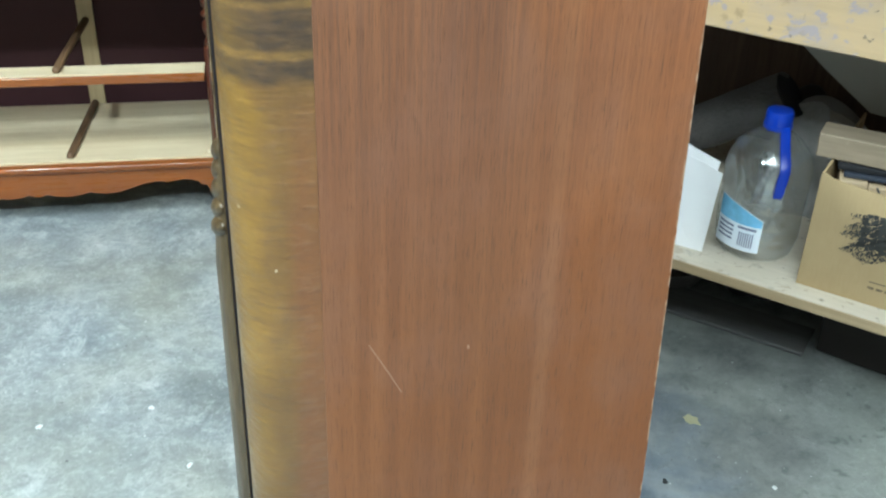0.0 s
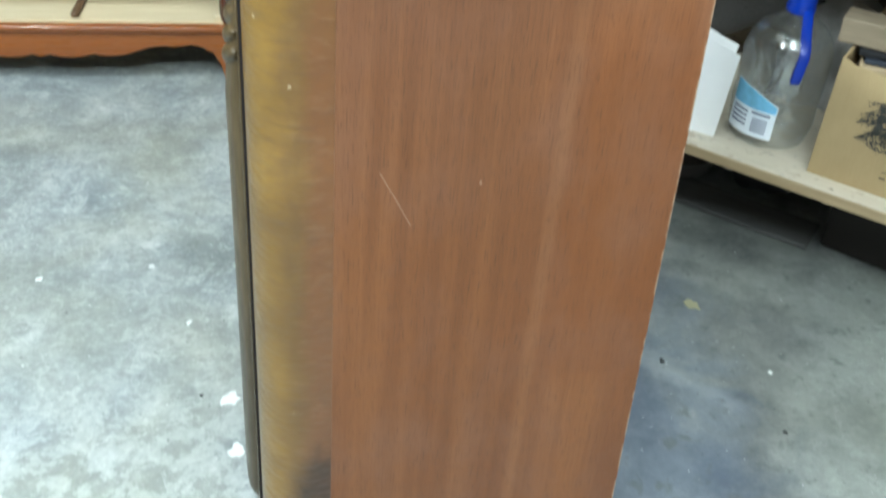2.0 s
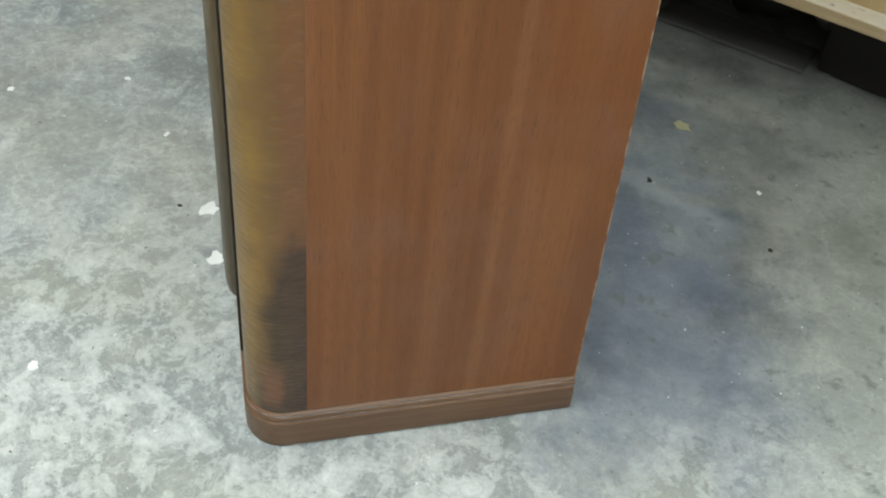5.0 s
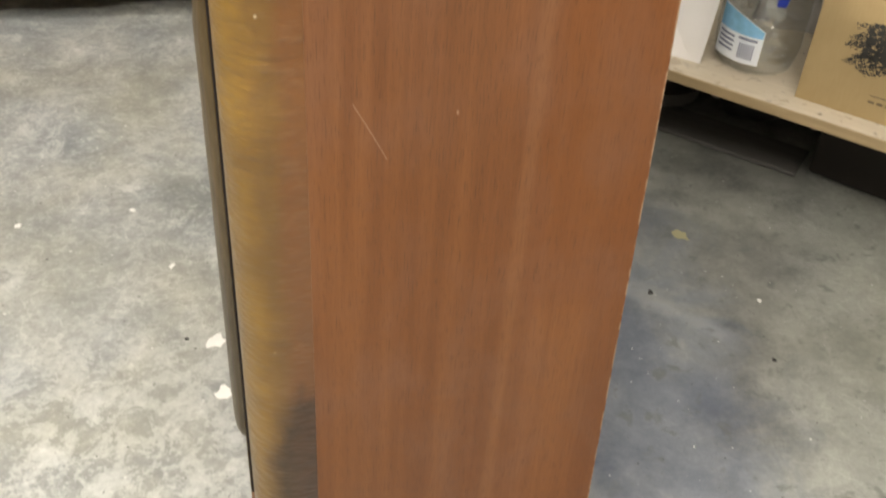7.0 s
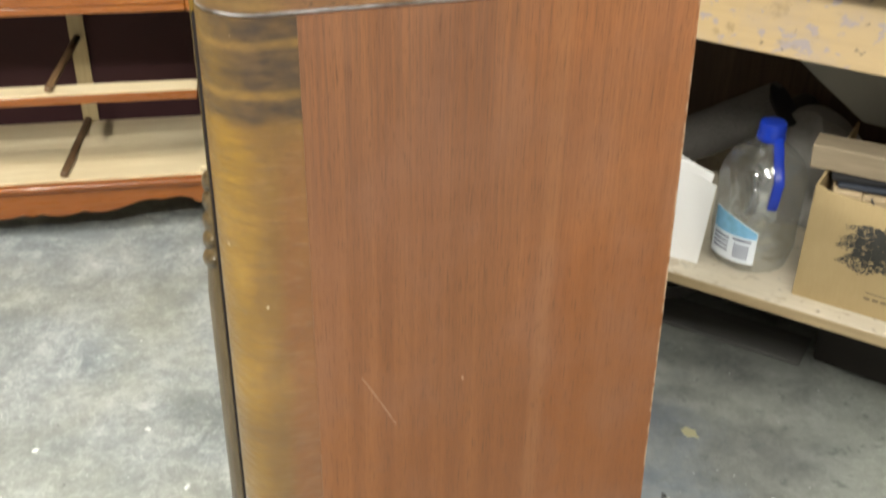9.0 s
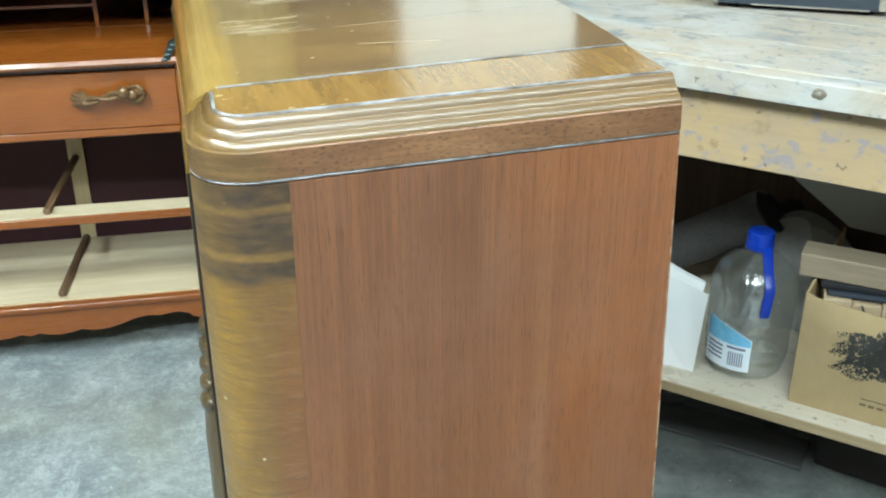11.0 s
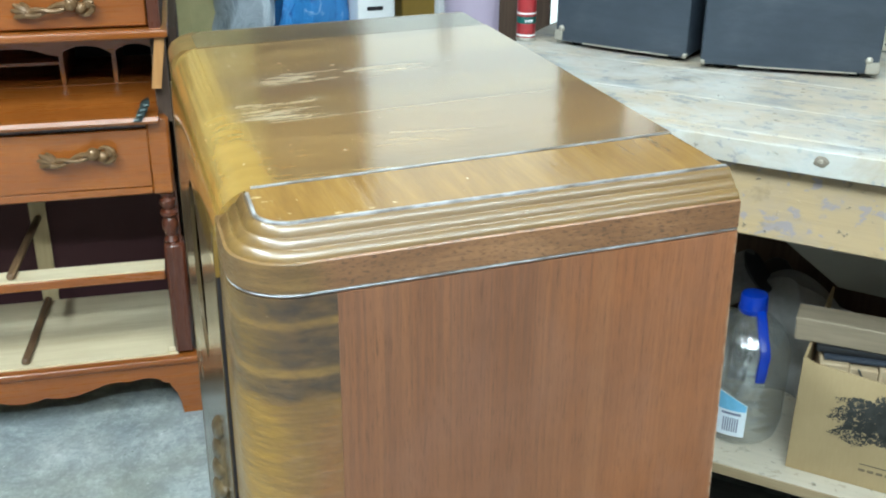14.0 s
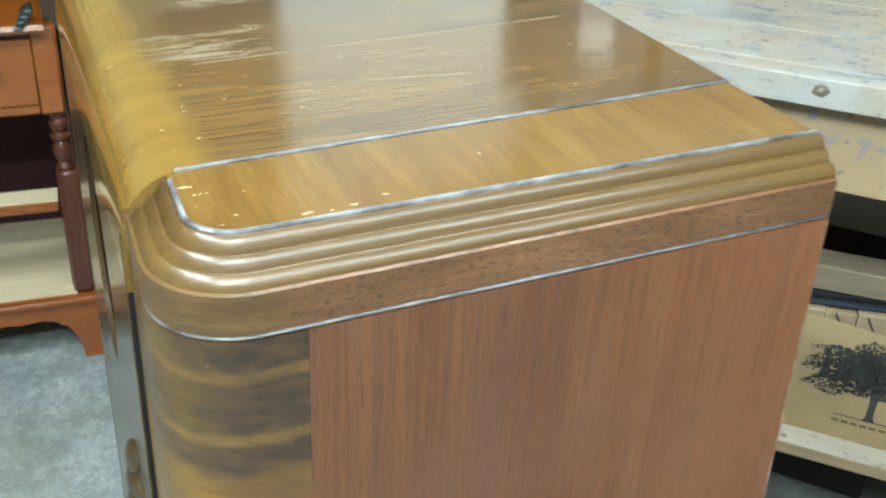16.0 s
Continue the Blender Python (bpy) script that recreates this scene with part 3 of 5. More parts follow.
M = dict(
    side=console_side(), band=console_band(), top=console_top(), end=end_veneer(), floor=concrete(),
    rim=open_grain(),
    rib=wood("polished_rib_wood", (0.082, 0.045, 0.011), (0.150, 0.085, 0.019), (0.215, 0.128, 0.031), "x", 240, 14, 0.06, 0.34, 0.0004, coat=0.62, coat_rough=0.23),
    base=wood("base_moulding_wood", (0.075, 0.038, 0.018), (0.150, 0.078, 0.038), (0.205, 0.115, 0.060), "x", 200, 12, 0.05, 0.30),
    front=wood("figured_front_veneer", (0.045, 0.029, 0.013), (0.085, 0.056, 0.025), (0.135, 0.09, 0.040), "z", 260, 16, 0.10, 0.17, 0.00005, coat=0.25),
    carved=wood("carved_dark_wood", (0.036, 0.024, 0.010), (0.078, 0.052, 0.021), (0.135, 0.090, 0.036), "z", 180, 18, 0.15, 0.30),
    inlay=edge_line(),
    carcass=plain("dark_carcass", (0.018, 0.013, 0.010), 0.7),
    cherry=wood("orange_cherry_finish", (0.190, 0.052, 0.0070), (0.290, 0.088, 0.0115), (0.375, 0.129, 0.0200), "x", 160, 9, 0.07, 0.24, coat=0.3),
    # Far darker copy of the cherry; on the shadow rail it paints in shade.
    cherry_up=wood("dark_cherry_upright", (0.055, 0.014, 0.006), (0.092, 0.024, 0.009), (0.135, 0.038, 0.012), "z", 160, 9, 0.07, 0.24, coat=0.3),
    umber=wood("shaded_brown_panel", (0.036, 0.019, 0.011), (0.066, 0.038, 0.022), (0.095, 0.056, 0.032), "z", 120, 10, 0.08, 0.75),
    maroon=plain("dark_maroon_backboard", (0.036, 0.006, 0.008), 0.75, 0, 0.2, 14),
    # Lighter cherry: the glossy highlight on the gallery edge is in the colour.
    cherry_lit=wood("lit_cherry_edge", (0.34, 0.155, 0.048), (0.44, 0.22, 0.072), (0.54, 0.30, 0.12), "z", 160, 9, 0.07, 0.3),
    black=plain("dark_recess", (0.010, 0.007, 0.008), 0.7),
    pine=wood("pale_pine", (0.58, 0.46, 0.27), (0.73, 0.62, 0.41), (0.80, 0.70, 0.50), "x", 120, 8, 0.06, 0.5),
    runner=wood("brown_runner", (0.10, 0.055, 0.026), (0.19, 0.11, 0.05), (0.27, 0.17, 0.08), "y", 120, 10, 0.1, 0.5),
    cleat=wood("pale_cleat", (0.40, 0.30, 0.15), (0.50, 0.39, 0.21), (0.58, 0.47, 0.28), "z", 120, 8, 0.06, 0.55),
    brass=plain("antique_gilt_handle", (0.20, 0.115, 0.05), 0.30, 0.3, 0.4, 110),
    iron=plain("grey_green_iron", (0.045, 0.060, 0.056), 0.4, 0.5, 0.25, 120),
    bench=paint_bench("paint_stained_bench_top", (0.46, 0.385, 0.28), (0.40, 0.385, 0.35), (0.20, 0.21, 0.23), 0.6, 0.58, 0.8),
    knot=plain("knot_wood", (0.21, 0.175, 0.13), 0.6, 0, 0.3, 220), knot_heart=plain("knot_heart_wood", (0.33, 0.29, 0.23), 0.6, 0, 0.3, 220),
    apron=paint_bench("stained_plywood_apron", (0.45, 0.325, 0.17), (0.40, 0.30, 0.18), (0.27, 0.245, 0.275), 0.7, 0.57),
    shelf=paint_bench("scuffed_shelf_board", (0.56, 0.50, 0.385), (0.62, 0.58, 0.49), (0.40, 0.335, 0.24), 0.5),
    shelf_edge=wood("plywood_edge", (0.26, 0.19, 0.10), (0.40, 0.30, 0.17), (0.52, 0.42, 0.26), "x", 90, 30, 0.05, 0.7),
    tolex=wood("black_vinyl_cloth", (0.034, 0.044, 0.060), (0.046, 0.058, 0.078), (0.088, 0.102, 0.125), "x", 70, 11, 0.35, 0.42, 0.0006),
    dusty=wood("dusty_board_wood", (0.075, 0.074, 0.070), (0.110, 0.108, 0.102), (0.145, 0.142, 0.135), "x", 90, 10, 0.08, 0.8),
    gap=plain("black_shadow_cloth", (0.008, 0.008, 0.009), 0.8),
    steel=plain("dull_steel", (0.40, 0.37, 0.31), 0.45, 0.4, 0.25, 80),
    wool=plain("steel_wool", (0.21, 0.235, 0.26), 0.6, 0.3, 0.35, 190, 0.004),
    peg=plain("cream_hardboard", (0.55, 0.51, 0.40), 0.6, 0, 0.06, 25),
    card=cardboard_mat(), ink=plain("black_print", (0.055, 0.054, 0.048), 0.7, 0, 0.3, 60),
    print_grey=plain("brown_print", (0.16, 0.12, 0.07), 0.7),
    clear=clear_plastic(), blue_cap=plain("blue_plastic", (0.006, 0.032, 0.33), 0.28, 0, 0.06, 20),
    label_white=plain("white_label", (0.78, 0.83, 0.88), 0.35, 0, 0.03, 20),
    label_blue=plain("sky_blue_label", (0.24, 0.55, 0.82), 0.3, 0, 0.30, 60),
    label_ink=plain("label_ink", (0.17, 0.19, 0.28), 0.5),
    paper=plain("white_paper", (0.88, 0.88, 0.87), 0.6, 0, 0.05, 14),
    roll=plain("grey_foam_roll", (0.092, 0.086, 0.080), 0.8, 0, 0.3, 160, 0.003),
    cloth=plain("grey_cloth", (0.27, 0.262, 0.245), 0.85, 0, 0.2, 50, 0.003),
    board_grey=plain("pale_grey_board", (0.37, 0.355, 0.305), 0.6, 0, 0.08, 12),
    scratch=plain("scuffed_veneer", (0.30, 0.175, 0.11), 0.6, 0, 0.3, 200),
    plank=wood("weathered_plank", (0.18, 0.140, 0.09), (0.28, 0.225, 0.15), (0.36, 0.30, 0.215), "x", 140, 9, 0.06, 0.7),
    scrap=wood("scrap_pine", (0.30, 0.22, 0.125), (0.42, 0.325, 0.20), (0.52, 0.42, 0.28), "x", 140, 9, 0.06, 0.6),
    slate=plain("slate_blue_plastic", (0.036, 0.042, 0.055), 0.3, 0, 0.15, 20),
    olive=plain("olive_canvas", (0.50, 0.45, 0.23), 0.85, 0, 0.3, 28, 0.003),
    void=void("deep_dark_recess"), silver_bag=film_bag("crinkled_clear_bag", (0.24, 0.28, 0.32), (0.44, 0.49, 0.54), (0.68, 0.72, 0.76), 14),
    blue_bag=film_bag("blue_plastic_sheet", (0.015, 0.055, 0.20), (0.055, 0.20, 0.47), (0.45, 0.60, 0.78), 13),
    white_paint=plain("white_enamel", (0.80, 0.80, 0.79), 0.35, 0, 0.03, 10),
    lilac=plain("lilac_plastic", (0.47, 0.39, 0.50), 0.32, 0, 0.08, 8),
    red=plain("red_enamel", (0.30, 0.028, 0.032), 0.3, 0, 0.15, 30),
    green_label=plain("green_label", (0.012, 0.10, 0.085), 0.4),
    mustard=plain("mustard_card", (0.42, 0.27, 0.05), 0.6),
    wall=plain("grey_painted_wall", (0.24, 0.237, 0.228), 0.8, 0, 0.12, 7, 0.002),
    ceiling=plain("grey_ceiling_paint", (0.38, 0.376, 0.362), 0.85, 0, 0.06, 6),
    tube=glow("lit_tube", (1.0, 0.98, 0.94), 24.0), day=glow("daylight", (0.97, 1.0, 0.94), DAYLIGHT),
    dark_metal=plain("black_iron", (0.02, 0.02, 0.021), 0.5, 0.4),
    chalk=plain("white_paint_drip", (0.74, 0.76, 0.74), 0.6), chip=plain("yellow_chip", (0.36, 0.34, 0.20), 0.7), soot=plain("black_crumb", (0.02, 0.02, 0.02), 0.8),
)


# ---- mesh helpers ----
def box(bm, x0, x1, y0, y1, z0, z1, bevel=0.0, seg=1):
    m = bmesh.ops.create_cube(bm, size=1, matrix=Matrix.Translation(((x0 + x1) / 2, (y0 + y1) / 2, (z0 + z1) / 2)) @ Matrix.Diagonal((x1 - x0, y1 - y0, z1 - z0, 1)))
    if bevel:
        es = list({e for v in m["verts"] for e in v.link_edges})
        bmesh.ops.bevel(bm, geom=es, offset=bevel, segments=seg, affect="EDGES", profile=0.5)
    return m["verts"]


def cube(x0, x1, y0, y1, z0, z1, bevel=0.0, seg=1):
    bm = bmesh.new()
    box(bm, x0, x1, y0, y1, z0, z1, bevel, seg)
    return bm


def loft(bm, rings, closed=True, caps=True, smooth=False):
    """Skins a list of rings of points, all of one length."""
    rows = [[bm.verts.new(p) for p in r] for r in rings]
    n = len(rows[0])
    for a, b in zip(rows, rows[1:]):
        for i in range(n if closed else n - 1):
            j = (i + 1) % n
            f = bm.faces.new((a[i], a[j], b[j], b[i]))
            f.smooth = smooth
    if caps and closed:
        bm.faces.new(list(reversed(rows[0])))
        bm.faces.new(rows[-1])
    return rows


def lathe(profile, n=32, cx=0.0, cy=0.0, smooth=True, caps=True):
    bm = bmesh.new()
    loft(bm, [[(cx + r * math.cos(2 * math.pi * k / n), cy + r * math.sin(2 * math.pi * k / n), z) for k in range(n)] for r, z in profile], True, caps, smooth)
    return bm


def tube(bm, path, radius, n=8, flat=1.0):
    """A round bar along a path; radius may be a list."""
    pts = [Vector(p) for p in path]
    rings = []
    for i, p in enumerate(pts):
        d = (pts[min(i + 1, len(pts) - 1)] - pts[max(i - 1, 0)]).normalized()
        a = d.cross(Vector((0, 0, 1)) if abs(d.z) < 0.9 else Vector((0, 1, 0))).normalized()
        b = d.cross(a)
        r = radius[i] if isinstance(radius, list) else radius
        rings.append([tuple(p + r * (math.cos(2 * math.pi * k / n) * a * flat + math.sin(2 * math.pi * k / n) * b)) for k in range(n)])
    loft(bm, rings, True, True, True)


def blob(bm, c, r, n=10, m=None):
    mat = Matrix.Translation(c) @ (m or Matrix.Identity(4)) @ Matrix.Diagonal((*r, 1))
    made = bmesh.ops.create_uvsphere(bm, u_segments=n, v_segments=max(6, n // 2 + 2), radius=1, matrix=mat)
    for v in made["verts"]:
        for f in v.link_faces:
            f.smooth = True
    return made["verts"]


def prism(pts, axis, a, b):
    """A flat outline pushed along an axis from a to b."""
    bm = bmesh.new()
    put = {"x": lambda p, t: (t, p[0], p[1]), "y": lambda p, t: (p[0], t, p[1]), "z": lambda p, t: (p[0], p[1], t)}[axis]
    loft(bm, [[put(p, t) for p in pts] for t in (a, b)])
    return bm


def crumple(bm, amount, scale, seed=0.0):
    for v in bm.verts:
        q = v.co * scale + Vector((seed, seed * 1.7, -seed))
        v.co += amount * Vector(noise.noise_vector(q))


def part(name, bm, material, parent=None, label="", warp=None):
    if warp:
        for v in bm.verts:
            v.co = warp(v.co)
    bmesh.ops.recalc_face_normals(bm, faces=bm.faces)
    me = bpy.data.meshes.new(name)
    for f in bm.faces:
        f.smooth = True
    bm.to_mesh(me)
    bm.free()
    me.set_sharp_from_angle(angle=radians(38))
    me.materials.append(M[material])
    ob = new(name, me)
    ob.parent = parent
    if label:
        tagged(ob, label)
    return ob


def thing(name, m, label, category, group="", kind=""):
    ob = new(name)
    ob.empty_display_size = 0.05
    ob.matrix_world = m
    return tagged(ob, label, category, group, kind)


def solid(name, bm, material, m, label, category, group="", kind=""):
    """A thing of one mesh."""
    ob = part(name, bm, material)
    ob.matrix_world = m
    return tagged(ob, label, category, group, kind)


# ---- room ----
def structure(name, bm, material, label):
    return tagged(part(name, bm, material), label, name.split("_")[0], "", "structure")


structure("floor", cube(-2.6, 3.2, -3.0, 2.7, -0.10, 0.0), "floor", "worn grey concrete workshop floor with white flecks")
structure("ceiling", cube(-2.6, 3.2, -3.0, 2.7, 2.62, 2.72), "ceiling", "pale grey painted workshop ceiling")
structure("wall_west", cube(-2.72, -2.6, -3.0, 2.7, 0.0, 2.62), "wall", "plain grey painted wall")
structure("wall_east", cube(3.2, 3.32, -3.0, 2.7, 0.0, 2.62), "wall", "plain grey painted wall")
structure("wall_south", cube(-2.6, 3.2, -3.12, -3.0, 0.0, 2.62), "wall", "plain grey painted wall")
WX0, WX1, WZ0, WZ1 = 0.78, 1.75, 0.35, 2.6
bm = bmesh.new()
box(bm, -2.6, WX0, 2.7, 2.82, 0, 2.62)
box(bm, WX1, 3.2, 2.7, 2.82, 0, 2.62)
box(bm, WX0, WX1, 2.7, 2.82, 0, WZ0)
box(bm, WX0, WX1, 2.7, 2.82, WZ1, 2.62)
structure("wall_north", bm, "wall", "plain grey painted wall with a tall window opening")
structure("backdrop", cube(WX0 - 0.5, WX1 + 0.5, 3.1, 3.11, 0, 2.6), "day", "bright hazy daylight outside the window")
win = thing("window_1", pose(WX0, 2.74, WZ0), "tall white framed window full of daylight", "window", "", "structure")
W, H = WX1 - WX0, WZ1 - WZ0
for a in ((0, 0.04, 0, H), (W - 0.04, W, 0, H), (0.04, W - 0.04, 0, 0.04), (0.04, W - 0.04, H - 0.04, H)):
    part("window_frame", cube(a[0], a[1], 0, 0.05, a[2], a[3], 0.004), "white_paint", win)
for tx, ty, turn, share in TUBES:
    fx = thing("ceiling_light", pose(tx, ty, 2.5, 0, 0, turn), "white batten with two lit fluorescent tubes", "ceiling light", "ceiling lights")
    part("housing", cube(-0.09, 0.09, -0.65, 0.65, 0.04, 0.12, 0.01), "white_paint", fx)
    for sx in (-0.05, 0.05):
        b = bmesh.new()
        tube(b, [(sx, -0.6, 0.015), (sx, 0.6, 0.015)], 0.013, 10)
        part("tube", b, "tube", fx, "lit fluorescent tube")
        for sy in (-0.61, 0.61):
            part("tube_holder", cube(sx - 0.014, sx + 0.014, sy - 0.012, sy + 0.012, 0.0, 0.045), "white_paint", fx)


# ---- radio console ----
CW, CD, CH = 0.632, 0.40, 1.02     # width along y, depth along x, height
FX, CR = 0.0220, 0.045            # front face and corner radius
SEAM, GROOVE = 0.089, 0.099


def settle(co):
    """The side widens a little towards the foot at the back, the top rises a little to the back, and the front stands slightly out of square."""
    x = co.x + 0.033 * co.y * max(0, 1 - co.x / CD)
    if co.x > SEAM:
        back = 0.4205 - 0.0300 * co.z + 0.012 * co.y
        x += (back - CD) * (co.x - SEAM) / (CD - SEAM)
    rise = 0.016 * max(0, co.x - SEAM) * min(1, max(0, (co.z - 0.3) / 0.6))
    skew = 0.030 * (co.x - 0.20) * min(1, max(0, (0.30 - abs(co.y - 0.10)) / 0.25))
    skew *= min(1, max(0, (co.z - 0.992) / 0.016)) * min(1, max(0, (co.y - 0.05) / 0.03))
    return Vector((x, co.y + skew, co.z + rise))


def corner(inset, y_end, x_start=CD, steps=10):
    """Plan line from the back along the near side, round the corner and along the front."""
    r = CR - inset
    pts = [(x_start, inset)]
    for k in range(steps + 1):
        a = math.pi / 2 * k / steps
        pts.append((FX + CR - r * math.sin(a), CR - r * math.cos(a)))
    pts.append((FX + inset, y_end))
    return pts


def mirrored(pts):
    return [(x, CW - y) for x, y in pts]


def swept(profile, y_end, x_start=CD, far=False, back=0.02, sink=0.0):
    """A moulding that follows the corner; profile of (inset, z), closed behind."""
    prof = list(profile) + [(back, profile[-1][1]), (back, profile[0][1])]
    lines = [corner(i, y_end, x_start) for i, z in prof]
    if far:
        lines = [mirrored(l) for l in lines]
    bm = bmesh.new()
    rings = [[(l[k][0], l[k][1], z) for l, (i, z) in zip(lines, prof)] for k in range(len(lines[0]))]
    if sink:
        rings.append([(x + sink, y + 0.012, z - sink) for x, y, z in rings[-1]])
    loft(bm, rings)
    return bm


def radio_console():
    c = thing("radio_console", pose(0, 0, 0), "tall vintage walnut radio console with rounded waterfall top, worn finish", "radio console")
    part("carcass", cube(0.050, 0.392, 0.014, CW - 0.014, 0.004, 0.985), "carcass", c, warp=settle)
    part("back_panel", cube(0.392, 0.398, 0.006, CW - 0.006, 0.06, 1.0), "umber", c, "", settle)
    for far in (False, True):
        ys = (CW - 0.012, CW) if far else (0, 0.012)
        bm = bmesh.new()
        rings = []
        for z in (0.063, 0.9755):
            rings.append([(SEAM + 0.0001, ys[0], z), (CD, ys[0], z), (CD, ys[1], z), (SEAM + 0.0001, ys[1], z)])
        loft(bm, rings)
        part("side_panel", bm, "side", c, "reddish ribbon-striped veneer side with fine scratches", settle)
        bm = bmesh.new()
        rings = []
        for z in (0.063, 0.2, 0.4, 0.6, 0.72, 0.80, 0.88, 0.9755):
            out = corner(0, GROOVE - 0.003, SEAM)
            ins = corner(0.011, GROOVE - 0.003, SEAM)
            if far:
                out, ins = mirrored(out), mirrored(ins)
            rings.append([(x, y, z) for x, y in out] + [(x, y, z) for x, y in reversed(ins)])
        rows = loft(bm, rings)
        for f in bm.faces:
            f.smooth = len(f.verts) == 4
        part("corner_veneer", bm, "band", c, "rounded corner in golden cross-banded veneer with dark stains", settle)
        rim = [(0.0, 0.9790), (0.0, 1.004), (0.004, 1.012), (0.012, 1.0172), (0.0305, 1.0190)] if far else [(0.0, 0.9790), (0.0, 0.9995), (0.003, 1.0010)]
        part("rim_band", swept(rim, GROOVE + 0.002, far=far, back=0.031 if far else 0.02), "rib" if far else "rim", c, "plain open-grained wood band under the top", settle)
        for i0, za, zb in () if far else ((0.0018, 1.0004, 1.0072), (0.0078, 1.0050, 1.0130), (0.0138, 1.0110, 1.0196)):
            arc = [(i0 + 0.0051 * (1 - math.copysign(abs(math.cos(q)) ** 1.45, math.cos(q))), za + (zb - za) * math.sin(q) ** 1.45) for q in (math.pi * k / 16 for k in range(11))]
            part("rib", swept(arc, 0.090, back=0.034, sink=0.007), "rib", c, "rounded polished rib", settle)
        if not far:
            part("inlay_line", swept([(0.0206, 1.012), (0.0206, 1.0200), (0.0213, 1.0206), (0.0226, 1.0206)], 0.088, CD - 0.001, back=0.0230), "inlay", c, "pale worn line", settle)
        part("inlay_line", swept([(0.0014, 0.9758), (0.0002, 0.9772), (0.0014, 0.9787)], GROOVE - 0.0005, far=far, back=0.012), "inlay", c, "pale worn line", settle)
        # flat end panel inside the ribs
        edge = 0.1026 if far else 0.0945
        pts = corner(0.0286 if far else 0.0212, edge, CD - 0.002, 6) + [(CD - 0.002, edge)]
        if far:
            pts = mirrored(pts)
        part("end_panel", prism(pts, "z", 1.008, 1.0199), "front" if far else "end", c, "flat veneered end strip of the top", settle)
        if not far:
            part("inlay_line", cube(0.048, CD - 0.001, 0.0953, 0.0985, 1.010, 1.0205), "inlay", c, "pale worn line", settle)
    # waterfall top
    prof = [(CD, 1.02), (0.30, 1.02), (0.20, 1.02), (0.12, 1.02), (0.068, 1.0195)]
    for k in range(1, 10):
        a = math.pi / 2 * k / 9
        prof.append((FX - 0.003 + 0.046 * (1 - math.sin(a) ** 0.68), 0.9665 + 0.0530 * max(0.0, math.cos(a)) ** 0.68))
    prof.append((FX - 0.003, 0.9515))
    bm = bmesh.new()
    inner = [(x + 0.010 if z < 1.01 else x, z - 0.012 if z > 1.0 else z) for x, z in prof]
    ring = [(x, z) for x, z in prof] + [(x, z) for x, z in reversed(inner)]
    loft(bm, [[(x, y, z) for x, z in ring] for y in (0.0992, 0.23, 0.37, CW - 0.103)])
    for f in bm.faces:
        f.smooth = len(f.verts) == 4
    part("waterfall_top", bm, "top", c, "glossy veneered top rolling over the front, rubbed pale in streaks", settle)
    # front panel with its dial opening
    bm = bmesh.new()
    outer = [(GROOVE + 0.003, 0.063), (CW - GROOVE - 0.003, 0.063), (CW - GROOVE - 0.003, 0.951), (CW / 2, 0.951), (GROOVE + 0.003, 0.951)]
    hole = [(0.315 + 0.060 * math.cos(a), 0.8595 + 0.088 * math.sin(a)) for a in (2 * math.pi * k / 36 for k in range(36))]
    loops = []
    for pts in (outer, hole):
        vs = [bm.verts.new((FX - 0.003, y, z)) for y, z in pts]
        loops += [bm.edges.new((vs[i], vs[(i + 1) % len(vs)])) for i in range(len(vs))]
    bmesh.ops.triangle_fill(bm, use_beauty=True, edges=loops)
    ext = bmesh.ops.extrude_face_region(bm, geom=bm.faces[:])
    for v in ext["geom"]:
        if isinstance(v, bmesh.types.BMVert):
            v.co.x += 0.004
    part("front_panel", bm, "front", c, "figured veneer front with an oval dial opening", settle)
    part("dial_panel", cube(0.044, 0.048, CW / 2 - 0.10, CW / 2 + 0.10, 0.745, 0.95), "void", c, "dark recessed dial panel", settle)
    for yj in (GROOVE + 0.0022, CW - GROOVE - 0.0022):
        part("panel_edge", cube(FX - 0.0028, FX + 0.010, yj - 0.0005, yj + 0.0004, 0.064, 0.978), "black", c, "dark edge of the front panel", settle)
        part("panel_edge_line", cube(FX - 0.0034, FX - 0.0022, yj - 0.0007, yj + 0.0012, 0.066, 0.985, 0.0003), "front", c, "", settle)
    # carved pilasters on the front
    for yc, out in ((0.195, 1.0), (CW - 0.195, 0.2)):
        bm = bmesh.new()
        rings = []
        for z, s in ((0.085, 0.35), (0.089, 0.75), (0.100, 0.95), (0.115, 1), (0.40, 1), (0.64, 1), (0.69, 0.80), (0.74, 0.55), (0.765, 0.2)):
            rings.append([(FX + 0.002 - out * s * 0.0175 * math.sin(a) ** 0.7, yc + 0.038 * s * math.cos(a), z) for a in (math.pi * k / 12 for k in range(13))] + [(FX + 0.004, yc, z)])
        loft(bm, rings, True, True, True)
        part("pilaster", bm, "carved", c, "dark half-round pilaster", settle)
        for k in range(5):
            bm = bmesh.new()
            q = 0.90 - 0.09 * k
            blob(bm, (FX - 0.0005 - 0.0055 * out * q, yc + 0.004 * k, 0.679 + 0.0180 * k), (0.0128 * out * q, 0.038 * (1 - 0.08 * k), 0.0115), 20, Matrix.Rotation(radians(-26), 4, "X"))
            part("carved_lobe", bm, "carved", c, "", settle)
